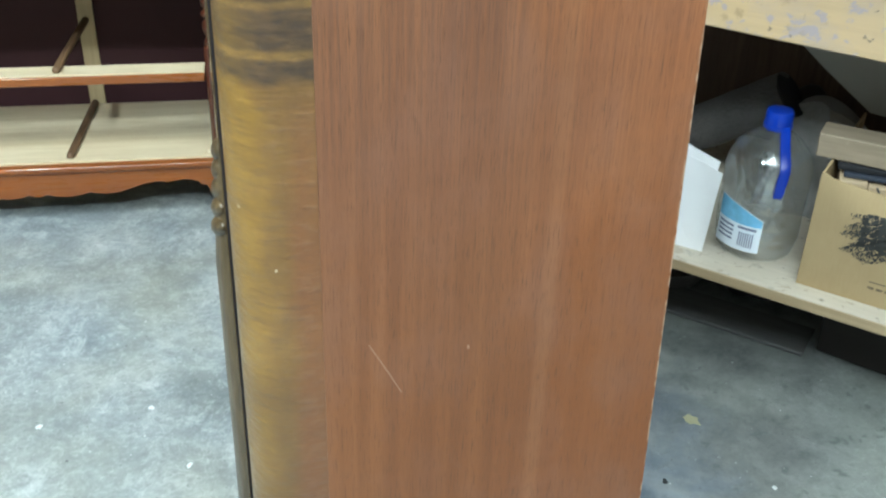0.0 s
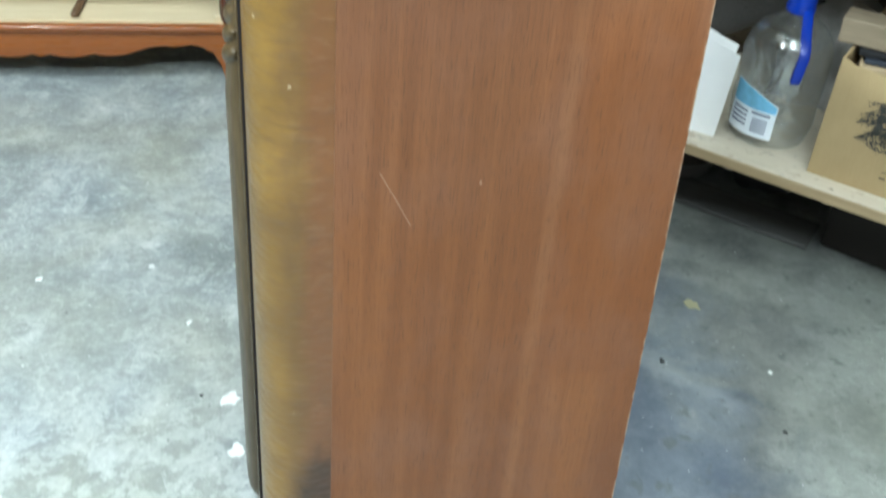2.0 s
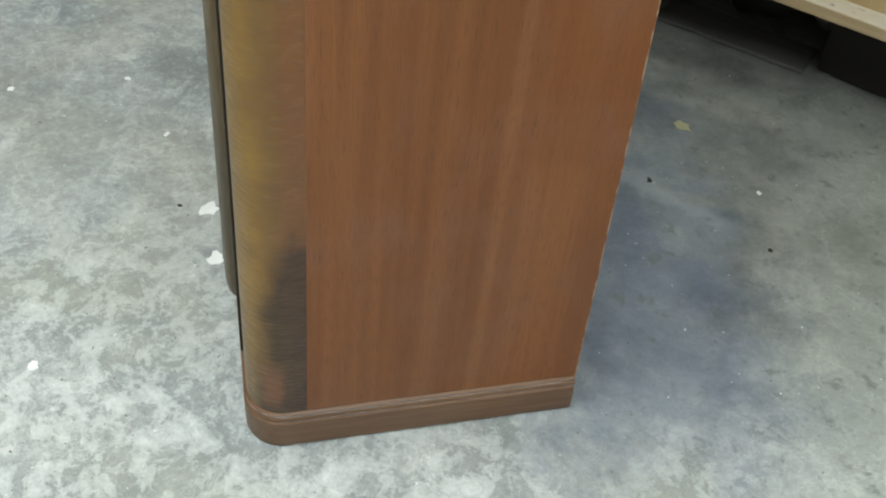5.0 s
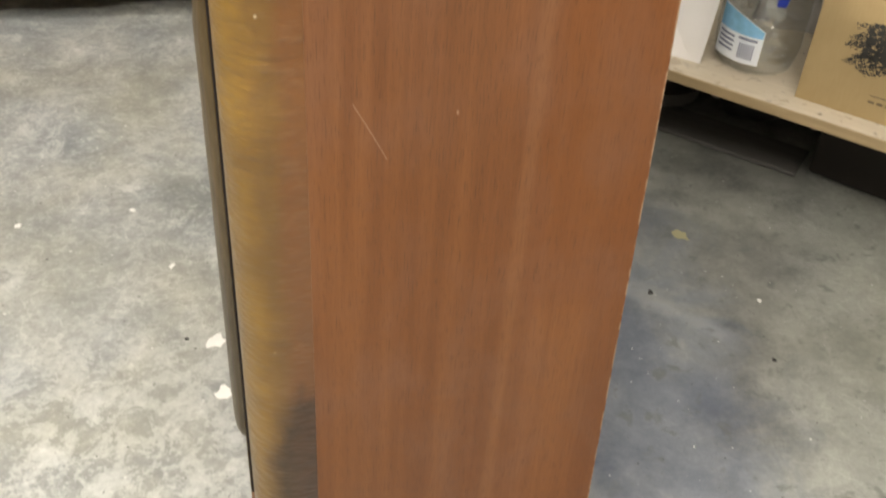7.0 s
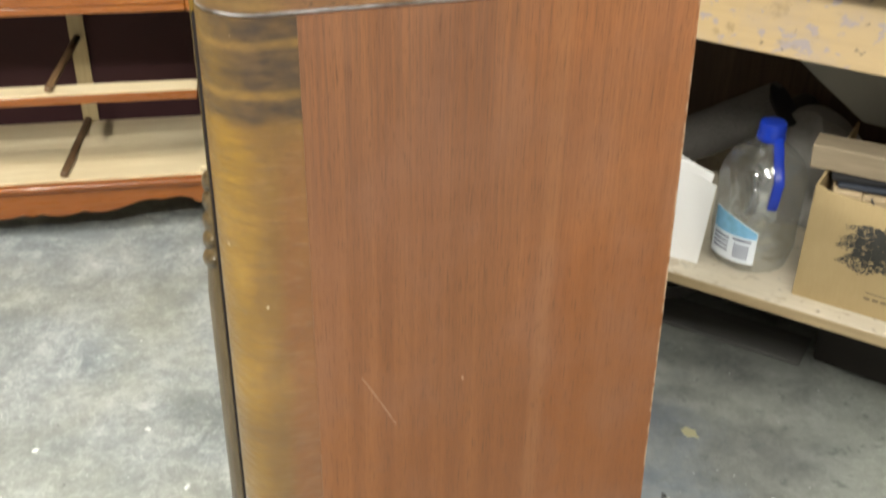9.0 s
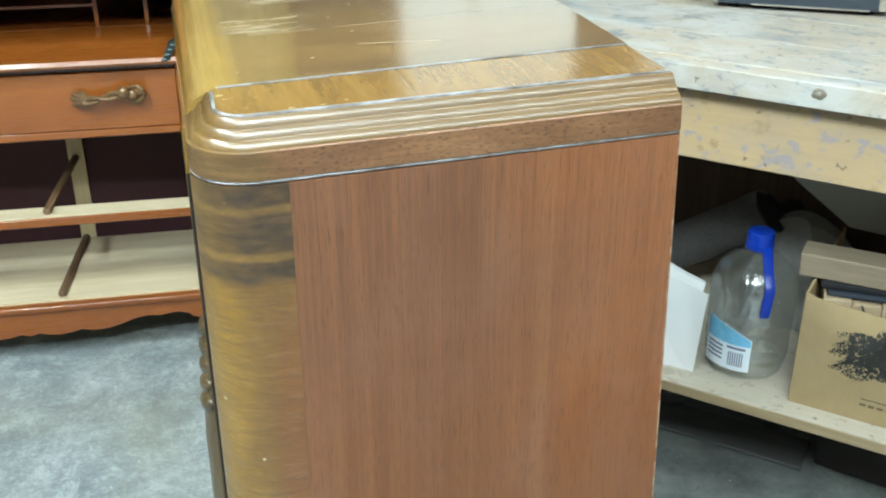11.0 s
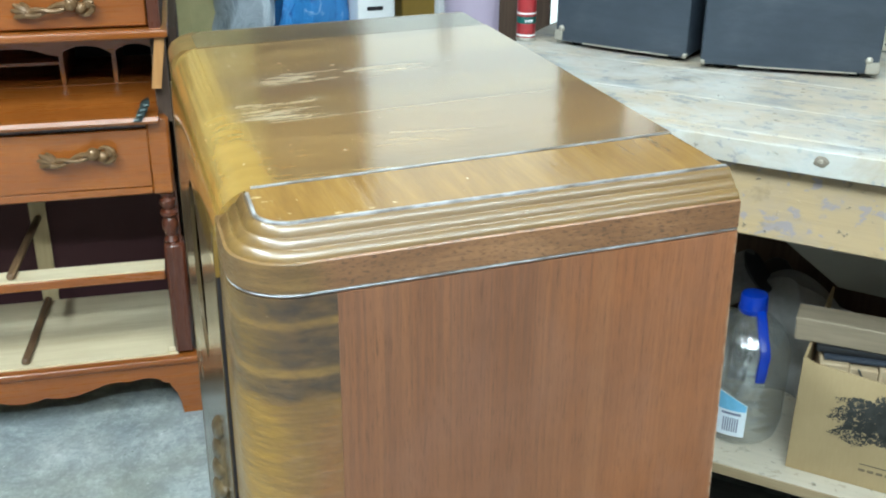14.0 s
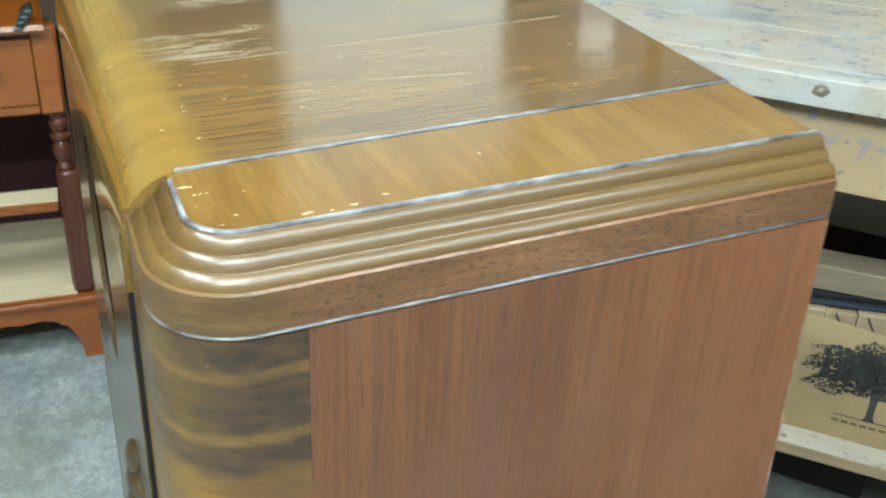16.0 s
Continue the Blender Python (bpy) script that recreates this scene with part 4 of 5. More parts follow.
    # base
    prof = [(0.003, 0.0), (-0.003, 0.004), (-0.0035, 0.044), (-0.001, 0.0465), (-0.003, 0.049), (-0.003, 0.0525), (-0.001, 0.055), (-0.002, 0.058), (0.002, 0.0615)]
    for far in (False, True):
        part("base_moulding", swept(prof, CW / 2, far=far), "base", c, "rounded base moulding with two fine grooves", settle)
        for z in (0.0465, 0.055):
            part("inlay_line", swept([(-0.0004, z - 0.0013), (-0.0019, z), (-0.0004, z + 0.0013)], CW / 2, far=far, back=0.005), "inlay", c, "pale worn line", settle)
    # scratch and nick on the side
    for pts, w in ((((0.127, 0.660), (0.143, 0.630), (0.156, 0.604)), 0.00045), (((0.215, 0.646), (0.2155, 0.642)), 0.0010)):
        bm = bmesh.new()
        loft(bm, [[(x - w, -0.0003, z), (x + w, -0.0003, z), (x + w, 0.001, z), (x - w, 0.001, z)] for x, z in pts])
        part("scratch", bm, "scratch", c, "thin pale scratch in the veneer")
    return c


radio_console()


# ---- secretary desk ----
def carved_handle(parent, uc, zc, v0=0.0, mirror=1):
    h = thing("carved_handle", pose(uc, v0, zc) @ Matrix.Diagonal((1.15, 1.1, 1.15, 1)), "", "")
    h.parent = parent
    for key in ("label", "category"):
        if key in h:
            del h[key]
    def strand(points, radius):
        bm = bmesh.new()
        tube(bm, [(mirror * x, y, z) for x, y, z in points], radius, 8)
        return bm

    for phase in (0.0, math.pi):
        pts = [(-0.044 + 0.066 * k / 14, -0.020 + 0.005 * math.cos(phase + 0.42 * k), -0.006 + 0.0125 * (k / 14) ** 1.4 + 0.0045 * math.sin(phase + 0.42 * k)) for k in range(15)]
        part("grip", strand(pts, [0.0052 - 0.0014 * math.sin(math.pi * k / 14) for k in range(15)]), "brass", h)
    # spread leaf at one end, a tied knot at the other
    for k, (dx, dz) in enumerate(((-0.026, 0.012), (-0.030, 0.002), (-0.027, -0.009), (-0.014, 0.015))):
        pts = [(-0.036 + dx * q, -0.016 + 0.008 * q, -0.004 + dz * q) for q in (0, 0.35, 0.7, 1)]
        part("leaf", strand(pts, [0.0050, 0.0066, 0.0056, 0.0022]), "brass", h)
    for x, y, z, r in ((0.026, -0.022, 0.008, 0.0115), (0.041, -0.017, 0.001, 0.0100), (0.053, -0.013, 0.007, 0.0090)):
        bm = bmesh.new()
        blob(bm, (mirror * x, y, z), (r, 0.85 * r, r), 12)
        crumple(bm, 0.0016, 110, 3)
        part("knot", bm, "brass", h)
    arc = [radians(-150 + 300 * k / 12) for k in range(13)]
    part("scroll", strand([(0.046 + 0.014 * math.cos(a), -0.015 - 0.003 * math.cos(a), 0.003 + 0.0135 * math.sin(a)) for a in arc], [0.0026 + 0.0022 * math.sin(math.pi * k / 12) for k in range(13)]), "brass", h)
    return h


def secretary_desk():
    d = thing("secretary_desk", pose(-0.012, 1.467, 0, 0, 0, -5.5), "orange-brown wooden secretary desk with open pigeonholes and two drawers missing", "desk")
    L, R, C = -0.745, 0.117, -0.314
    depth = 0.44
    for s in (1, -1):
        def U(u):
            return u if s > 0 else 2 * C - u
        def bx(u0, u1, *rest, **kw):
            a, b = sorted((U(u0), U(u1)))
            return cube(a, b, *rest, **kw)
        part("side_panel", bx(0.085, 0.102, 0.02, depth, 0.12, 0.84), "umber", d, "dark brown side board")
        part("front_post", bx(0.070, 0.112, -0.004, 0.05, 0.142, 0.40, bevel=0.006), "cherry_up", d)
        part("front_post", bx(0.060, 0.104, -0.004, 0.05, 0.512, 0.674, bevel=0.005), "cherry", d)
        prof = [(0.013, 0.398), (0.016, 0.405), (0.011, 0.415), (0.0165, 0.43), (0.017, 0.445), (0.011, 0.455), (0.018, 0.462), (0.018, 0.468), (0.010, 0.474), (0.017, 0.485), (0.017, 0.494), (0.011, 0.50), (0.016, 0.51)]
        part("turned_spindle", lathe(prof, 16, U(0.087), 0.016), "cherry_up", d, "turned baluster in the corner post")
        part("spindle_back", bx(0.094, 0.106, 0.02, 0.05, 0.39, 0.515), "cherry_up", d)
        foot = [(U(0.117), 0.0), (U(0.120), 0.124), (U(0.036), 0.124), (U(0.036), 0.084), (U(0.052), 0.079), (U(0.060), 0.062), (U(0.068), 0.048), (U(0.074), 0.022), (U(0.076), 0.0)]
        part("foot", prism(foot, "y", -0.016, 0.03), "cherry", d, "bracket foot")
        part("side_foot", bx(0.100, 0.116, 0.03, depth, 0.0, 0.124), "umber", d)
        slant = [(U(0.114), 0.835), (U(0.095), 0.835), (U(0.080), 0.732), (U(0.098), 0.732)]
        part("gallery_cheek", prism(slant, "y", -0.006, 0.012), "cherry_lit", d, "slanting edge of the gallery side, its highlight put into the colour")
        part("gallery_side", bx(0.098, 0.113, 0.012, depth, 0.66, 0.838), "umber", d)
        part("upper_side", bx(0.085, 0.110, 0.03, depth, 0.846, 1.06), "umber", d)
    # scalloped apron
    half = [(0.036, 0.124), (0.036, 0.087), (0.022, 0.093), (0.005, 0.096), (-0.018, 0.093), (-0.034, 0.090), (-0.048, 0.093), (-0.062, 0.093), (-0.085, 0.089), (-0.11, 0.080), (-0.14, 0.071), (-0.168, 0.068), (-0.190, 0.070), (-0.204, 0.074), (-0.222, 0.068), (-0.250, 0.064), (-0.275, 0.066), (-0.295, 0.072)]
    low = [(u, z) for u, z in half] + [(C, 0.066)] + [(2 * C - u, z) for u, z in reversed(half)]
    part("apron", prism(low, "y", -0.014, 0.006), "cherry", d, "scalloped front apron")
    part("base_moulding", cube(L - 0.002, R + 0.002, -0.022, 0.02, 0.124, 0.1405, 0.006, 3), "cherry", d, "rounded moulding above the apron")
    part("bottom_board", cube(L + 0.04, R - 0.04, -0.002, 0.316, 0.1400, 0.1455), "pine", d, "bare pale pine bottom board")
    part("back_panel", cube(L + 0.03, R - 0.03, 0.347, 0.358, 0.12, 0.5145), "maroon", d, "dark maroon back board")
    part("rail", cube(L + 0.045, R - 0.05, -0.002, 0.05, 0.321, 0.3405, 0.002), "cherry", d)
    part("rail_cap", cube(L + 0.045, R - 0.05, 0.001, 0.052, 0.3408, 0.3445), "pine", d, "bare pine top of the drawer rail")
    part("cleat", cube(-0.236, -0.200, 0.335, 0.3465, 0.125, 0.514), "cleat", d, "pale vertical cleat on the back board")
    for z in (0.1460, 0.3450):
        bm = bmesh.new()
        box(bm, -0.246, -0.230, 0.006, 0.334 if z > 0.2 else 0.311, z, z + 0.014, 0.004)
        for v in bm.verts:
            v.co.x += 0.06 * v.co.y
        part("drawer_runner", bm, "runner", d, "brown centre drawer runner")
    part("bottom_block", cube(R - 0.062, R - 0.040, 0.0, 0.02, 0.1460, 0.158, 0.002), "pine", d)
    # main drawer
    dr = part("drawer", cube(L + 0.055, R - 0.055, -0.006, 0.016, 0.5328, 0.6518, 0.0015), "cherry", d, "orange-brown drawer front")
    part("drawer_rail", cube(L + 0.055, R - 0.055, -0.004, 0.05, 0.514, 0.5325, 0.003), "cherry", d)
    part("dust_board", cube(L + 0.055, R - 0.055, 0.05, depth - 0.014, 0.515, 0.525), "umber", d)
    for uc in (-0.072, 2 * C + 0.072):
        carved_handle(d, uc, 0.606, -0.006)
    # Dark strip standing in for the shade under the writing board's lip.
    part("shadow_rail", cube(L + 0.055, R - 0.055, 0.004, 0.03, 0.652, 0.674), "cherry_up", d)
    # writing board and gallery
    board = [(-0.030, 0.669), (-0.034, 0.675), (-0.030, 0.683), (0.16, 0.707), (0.16, 0.695), (-0.01, 0.672)]
    part("writing_board", prism(board, "x", L + 0.030, R - 0.030), "cherry", d, "polished writing board with a rounded lip")
    part("gallery_floor", cube(L + 0.03, R - 0.022, 0.15, depth - 0.013, 0.695, 0.7065), "cherry", d)
    part("gallery_back", cube(L + 0.03, R - 0.03, depth - 0.05, depth - 0.04, 0.70, 0.84), "black", d)
    part("hinge_bracket", prism([(0.042, 0.676), (0.056, 0.676), (0.074, 0.708), (0.072, 0.719), (0.058, 0.712)], "y", -0.034, -0.014), "iron", d, "grey iron lid hinge")
    for k in range(4):
        b = bmesh.new()
        tube(b, [(0.041 + 0.007 * k, -0.035, 0.679 + 0.0095 * k), (0.051 + 0.007 * k, -0.035, 0.6795 + 0.0095 * k)], 0.003, 6)
        part("hinge_knuckle", b, "iron", d)
    for u in (-0.098, 0.005, 2 * C + 0.098, 2 * C - 0.005):
        part("divider", cube(u - 0.004, u + 0.004, 0.155, depth - 0.05, 0.7065, 0.80), "cherry", d)
    part("pigeon_shelf", cube(2 * C + 0.102, -0.102, 0.16, depth - 0.05, 0.748, 0.754), "cherry", d)
    arch = []
    for a, b in ((0.094, 0.005), (0.005, -0.098)):
        for k in range(9):
            t = k / 8
            arch.append((a + (b - a) * t, 0.775 + 0.019 * math.sin(math.pi * t) ** 0.7))
    arch += [(-0.118, 0.779), (-0.140, 0.788), (-0.165, 0.792)]
    arch = arch + [(2 * C - u, z) for u, z in reversed(arch)]
    part("arched_valance", prism([(0.094, 0.828)] + arch + [(2 * C - 0.094, 0.828)], "y", 0.118, 0.128), "cherry", d, "arched strip over the pigeonholes")
    part("ledge", cube(L - 0.003, R + 0.003, -0.020, depth, 0.833, 0.8480, 0.004, 2), "cherry", d, "moulded ledge above the pigeonholes")
    for u0, u1 in ((-0.245, 0.084), (2 * C - 0.084, 2 * C + 0.245 - 0.0)):
        part("upper_drawer", cube(u0, u1, 0.004, 0.03, 0.852, 0.985, 0.003), "cherry", d, "small upper drawer front")
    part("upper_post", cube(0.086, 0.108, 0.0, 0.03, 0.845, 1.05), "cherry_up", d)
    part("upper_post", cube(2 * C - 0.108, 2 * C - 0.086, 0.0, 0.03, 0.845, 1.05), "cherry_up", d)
    part("upper_case", cube(L + 0.035, R - 0.035, 0.031, depth, 0.846, 1.05), "umber", d)
    # Side board in umber: the shade lying on it is part of the colour.
    part("outer_side", cube(0.1168, 0.1360, 0.09, 0.42, 0.0, 0.830, 0.003), "umber", d, "outer side board, coloured dark for the shade on it")
    carved_handle(d, -0.078, 0.893, 0.004)
    carved_handle(d, 2 * C + 0.078, 0.895, 0.004)
    part("top_board", cube(L - 0.005, R + 0.005, -0.015, depth, 1.05, 1.07, 0.004), "cherry", d)


secretary_desk()


# ---- workbench, in its own frame: x along the bench, y away from its front ----
BENCH = pose(0, 0, 0, 0, 0, -46.5)
TOP, SH = 0.824, 0.232      # heights of the bench top and of its lower shelf


def on_bench(x, y, z, turn=0.0):
    return BENCH @ pose(x, y, z, 0, 0, turn)


def workbench():
    b = thing("workbench", BENCH, "heavy softwood workbench stained with paint, open shelf below", "workbench")
    ys = (1.005, 1.0455, 1.19, 1.36, 1.52, 1.67)
    part("edge_board", cube(-0.40, 1.7, 1.005, 1.0435, 0.786, 0.8230, 0.0014), "bench", b, "pale paint-smeared edge board with a knot")
    for y0, y1 in zip(ys[1:], ys[2:]):
        part("top_plank", cube(-0.40, 1.7, y0, y1 - 0.001, 0.790, TOP, 0.0015), "bench", b)
    k = bmesh.new()
    blob(k, (0.2385, 1.005, 0.808), (0.0105, 0.0014, 0.0085), 12)
    crumple(k, 0.002, 160, 4)
    part("knot", k, "knot", b, "dark round knot in the edge board")
    k = bmesh.new()
    blob(k, (0.2375, 1.0046, 0.8085), (0.005, 0.0017, 0.0035), 10)
    part("knot_heart", k, "knot_heart", b)
    part("apron", cube(-0.40, 1.7, 1.034, 1.056, 0.669, 0.7895, 0.002), "apron", b, "yellow plywood apron with paint spots")
    part("shelf", cube(-0.38, 1.7, 1.0765, 1.67, 0.213, SH, 0.002), "shelf", b, "pale scuffed shelf board")
    part("shelf_lipping", cube(-0.38, 1.7, 1.0730, 1.0760, 0.2135, SH - 0.0005), "shelf_edge", b)
    for x in (-0.36, 1.60):
        for y in (1.11, 1.60):
            part("leg", cube(x, x + 0.07, y, y + 0.05, 0.0, 0.212, 0.003), "apron", b)
            part("leg", cube(x, x + 0.07, y, y + 0.05, SH + 0.0005, 0.789, 0.003), "apron", b)
    part("back_board", cube(-0.38, 1.7, 1.672, 1.685, 0.0, 0.79), "umber", b)


workbench()


def pegboard():
    p = thing("pegboard", on_bench(0.0, 1.675, TOP + 0.001), "cream perforated hardboard behind the bench", "pegboard")
    part("board", cube(-0.30, 1.6, 0.0, 0.006, 0.0, 1.1), "peg", p)
    bm = bmesh.new()
    for i in range(44):
        for j in range(24):
            c = Vector((0.18 + 0.0127 * i, -0.0004, 0.012 + 0.0127 * j))
            vs = [bm.verts.new(c + Vector((0.0024 * math.cos(a), 0, 0.0024 * math.sin(a)))) for a in (math.pi * k / 3 for k in range(6))]
            bm.faces.new(vs)
    tagged(part("hole", bm, "black", p), "", "", "", "stuff")


pegboard()


def speaker_cabinet(m, w, dp, h, plate, side=1):
    s = thing("speaker_cabinet", m, "black vinyl-covered speaker cabinet with dull metal corners", "speaker cabinet", "speaker cabinets")
    part("body", cube(0, w, 0, dp, 0.008, h, 0.006, 2), "tolex", s)
    for x in (0.0, w):
        for y in (0.0, dp):
            sx, sy = (1 if x == 0 else -1), (1 if y == 0 else -1)
            bm = bmesh.new()
            blob(bm, (x + sx * 0.006, y + sy * 0.006, 0.014), (0.0068, 0.0068, 0.0075), 8)
            part("corner_cap", bm, "steel", s, "dull metal corner cap")
            part("foot", lathe([(0.010, 0.0), (0.012, 0.004), (0.010, 0.009)], 10, x + sx * 0.035, y + sy * 0.03), "gap", s)
    bm = bmesh.new()
    edge = (w - 0.022, w + 0.001) if side > 0 else (-0.001, 0.016)
    box(bm, edge[0], edge[1], -0.0025, 0.02, 0.010, 0.030, 0.002)
    blob(bm, (edge[0] + 0.004 if side > 0 else edge[1] - 0.002, -0.001, 0.033), (0.0065, 0.004, 0.0065), 8)
    part("corner_plate", bm, "steel", s, "worn metal corner plate")
    part("scuffed_edge", cube(0.22 * w, w - 0.035, -0.0008, 0.002, 0.0085, 0.0108), "steel", s, "pale scuffed lower edge")
    # Added plate, out of view, that makes a bright reflection on the console top.
    if plate:
        part("reflected_plate", cube(0.145, 0.205, -0.004, 0.0, 0.50, 0.58, 0.002), "white_paint", s, "unseen pale plate added for a bright spot mirrored in the console top")
    return s


speaker_cabinet(on_bench(-0.322, 1.415, TOP + 0.0005, -5), 0.262, 0.19, 0.68, True, -1)
speaker_cabinet(on_bench(-0.030, 1.368, TOP + 0.0005, 14), 0.296, 0.19, 0.68, False)


def steel_wool():
    bm = bmesh.new()
    box(bm, -0.029, 0.029, -0.024, 0.024, 0, 0.034, 0.012, 3)
    bmesh.ops.subdivide_edges(bm, edges=bm.edges[:], cuts=2, use_grid_fill=True)
    crumple(bm, 0.011, 42)
    for v in bm.verts:
        v.co.z = max(v.co.z, 0.0005)
    solid("steel_wool_pad", bm, "wool", on_bench(0.335, 1.138, TOP + 0.0005, 10), "grey steel wool pad lying on the workbench", "steel wool")


steel_wool()


def paint_can():
    c = thing("spray_can", pose(0.768, 1.262, TOP + 0.0005), "red spray can with a dark green label band", "spray can")
    part("body", lathe([(0.017, 0), (0.0185, 0.002), (0.0185, 0.034)], 20), "red", c)
    part("label_band", lathe([(0.0186, 0.0342), (0.0186, 0.047)], 20), "green_label", c, "dark green label band")
    for k in range(3):
        part("lettering_bar", cube(-0.011 + 0.006 * k, -0.007 + 0.006 * k, -0.0196, -0.0184, 0.038, 0.042), "paper", c)
    part("shoulder", lathe([(0.0185, 0.0472), (0.0185, 0.13), (0.014, 0.145), (0.010, 0.15), (0.010, 0.17)], 20), "red", c)
    for z in (0.010, 0.052):
        part("label_line", lathe([(0.0188, z), (0.0188, z + 0.003)], 20), "paper", c, "white line round the can")
    part("base_ring", lathe([(0.0175, 0.0), (0.0195, 0.001), (0.0195, 0.005), (0.0186, 0.007)], 20), "steel", c)


paint_can()


solid("dark_board", cube(0, 0.115, 0, 0.012, 0, 1.18, 0.002), "umber", on_bench(-0.525, 1.60, 0.0), "tall dark brown board standing past the end of the bench", "board")


# ---- things on the lower shelf ----
def water_jug():
    j = thing("water_jug", on_bench(0.146, 1.205, SH + 0.0005) @ Matrix.Diagonal((0.98, 0.98, 1.045, 1)), "clear empty plastic gallon jug with blue cap and handle", "jug")
    outer = [(0.045, 0.0015), (0.064, 0.001), (0.068, 0.006), (0.071, 0.018), (0.0735, 0.034), (0.0725, 0.037), (0.0745, 0.040), (0.0745, 0.056), (0.0725, 0.059), (0.0745, 0.062), (0.075, 0.085), (0.0725, 0.089), (0.075, 0.093), (0.0755, 0.122), (0.0755, 0.148), (0.073, 0.166), (0.066, 0.183), (0.054, 0.197), (0.040, 0.208), (0.027, 0.216), (0.020, 0.223), (0.019, 0.232)]
    prof = outer + [(r - 0.0012, z) for r, z in reversed(outer[2:])] + [(0.045, 0.0032), (0.002, 0.0042)]
    bm = lathe([(0.002, 0.0028)] + prof, 48, caps=False)
    crumple(bm, 0.0021, 55, 2)
    ob = part("bottle", bm, "clear", j, "clear ribbed plastic bottle")
    ob.visible_shadow = False
    cap = lathe([(0.017, 0.222), (0.0245, 0.222), (0.025, 0.225), (0.025, 0.229), (0.0235, 0.230), (0.0235, 0.248), (0.0215, 0.252), (0.012, 0.2535), (0.002, 0.2535)], 30)
    part("cap", cap, "blue_cap", j, "bright blue screw cap")
    bm = bmesh.new()
    strap = [(0.016, -0.016, 0.2300), (0.022, -0.028, 0.215), (0.029, -0.043, 0.199), (0.036, -0.054, 0.184), (0.039, -0.060, 0.172), (0.038, -0.064, 0.158), (0.038, -0.067, 0.145), (0.037, -0.069, 0.130)]
    rings = []
    for k, (d, n, z) in enumerate(strap):
        w = 0.0082 if 0 < k < 7 else 0.0074
        d, n = 1.07 * d, 1.07 * n
        rings.append([(d - w, n - 0.004, z), (d + w, n + 0.002, z), (d + w, n + 0.008, z), (d - w, n + 0.003, z)])
    loft(bm, rings)
    bmesh.ops.bevel(bm, geom=bm.edges[:], offset=0.002, segments=1, affect="EDGES")
    part("handle", bm, "blue_cap", j, "bright blue plastic handle strap")

    def wrap(a0, a1, za, zb, rad, n=14, slope=0.0):
        bm = bmesh.new()
        rows = []
        for k in range(n + 1):
            t = k / n
            a = radians(a0 + (a1 - a0) * t)
            top = zb - slope * t * t
            rows.append([(rad * math.cos(a), rad * math.sin(a), za), (rad * math.cos(a), rad * math.sin(a), top), ((rad - 0.0005) * math.cos(a), (rad - 0.0005) * math.sin(a), top), ((rad - 0.0005) * math.cos(a), (rad - 0.0005) * math.sin(a), za)])
        loft(bm, rows)
        return bm

    lab = part("label", wrap(221, 290, 0.022, 0.108, 0.0762, slope=0.026), "label_white", j, "white and sky-blue paper label")
    part("label_header", wrap(222, 289, 0.070, 0.1075, 0.0766, slope=0.026), "label_blue", lab, "sky-blue label header")
    for k in range(4):
        part("text_bar", wrap(226, 252, 0.060 - 0.008 * k, 0.0635 - 0.008 * k, 0.0767, 6), "label_ink", lab)
    part("text_bar", wrap(258, 283, 0.062, 0.066, 0.0767, 6), "label_ink", lab)
    for k in range(7):
        part("barcode_bar", wrap(261 + 3 * k, 262.6 + 3 * k, 0.030, 0.056, 0.0767, 2), "label_ink", lab)


water_jug()


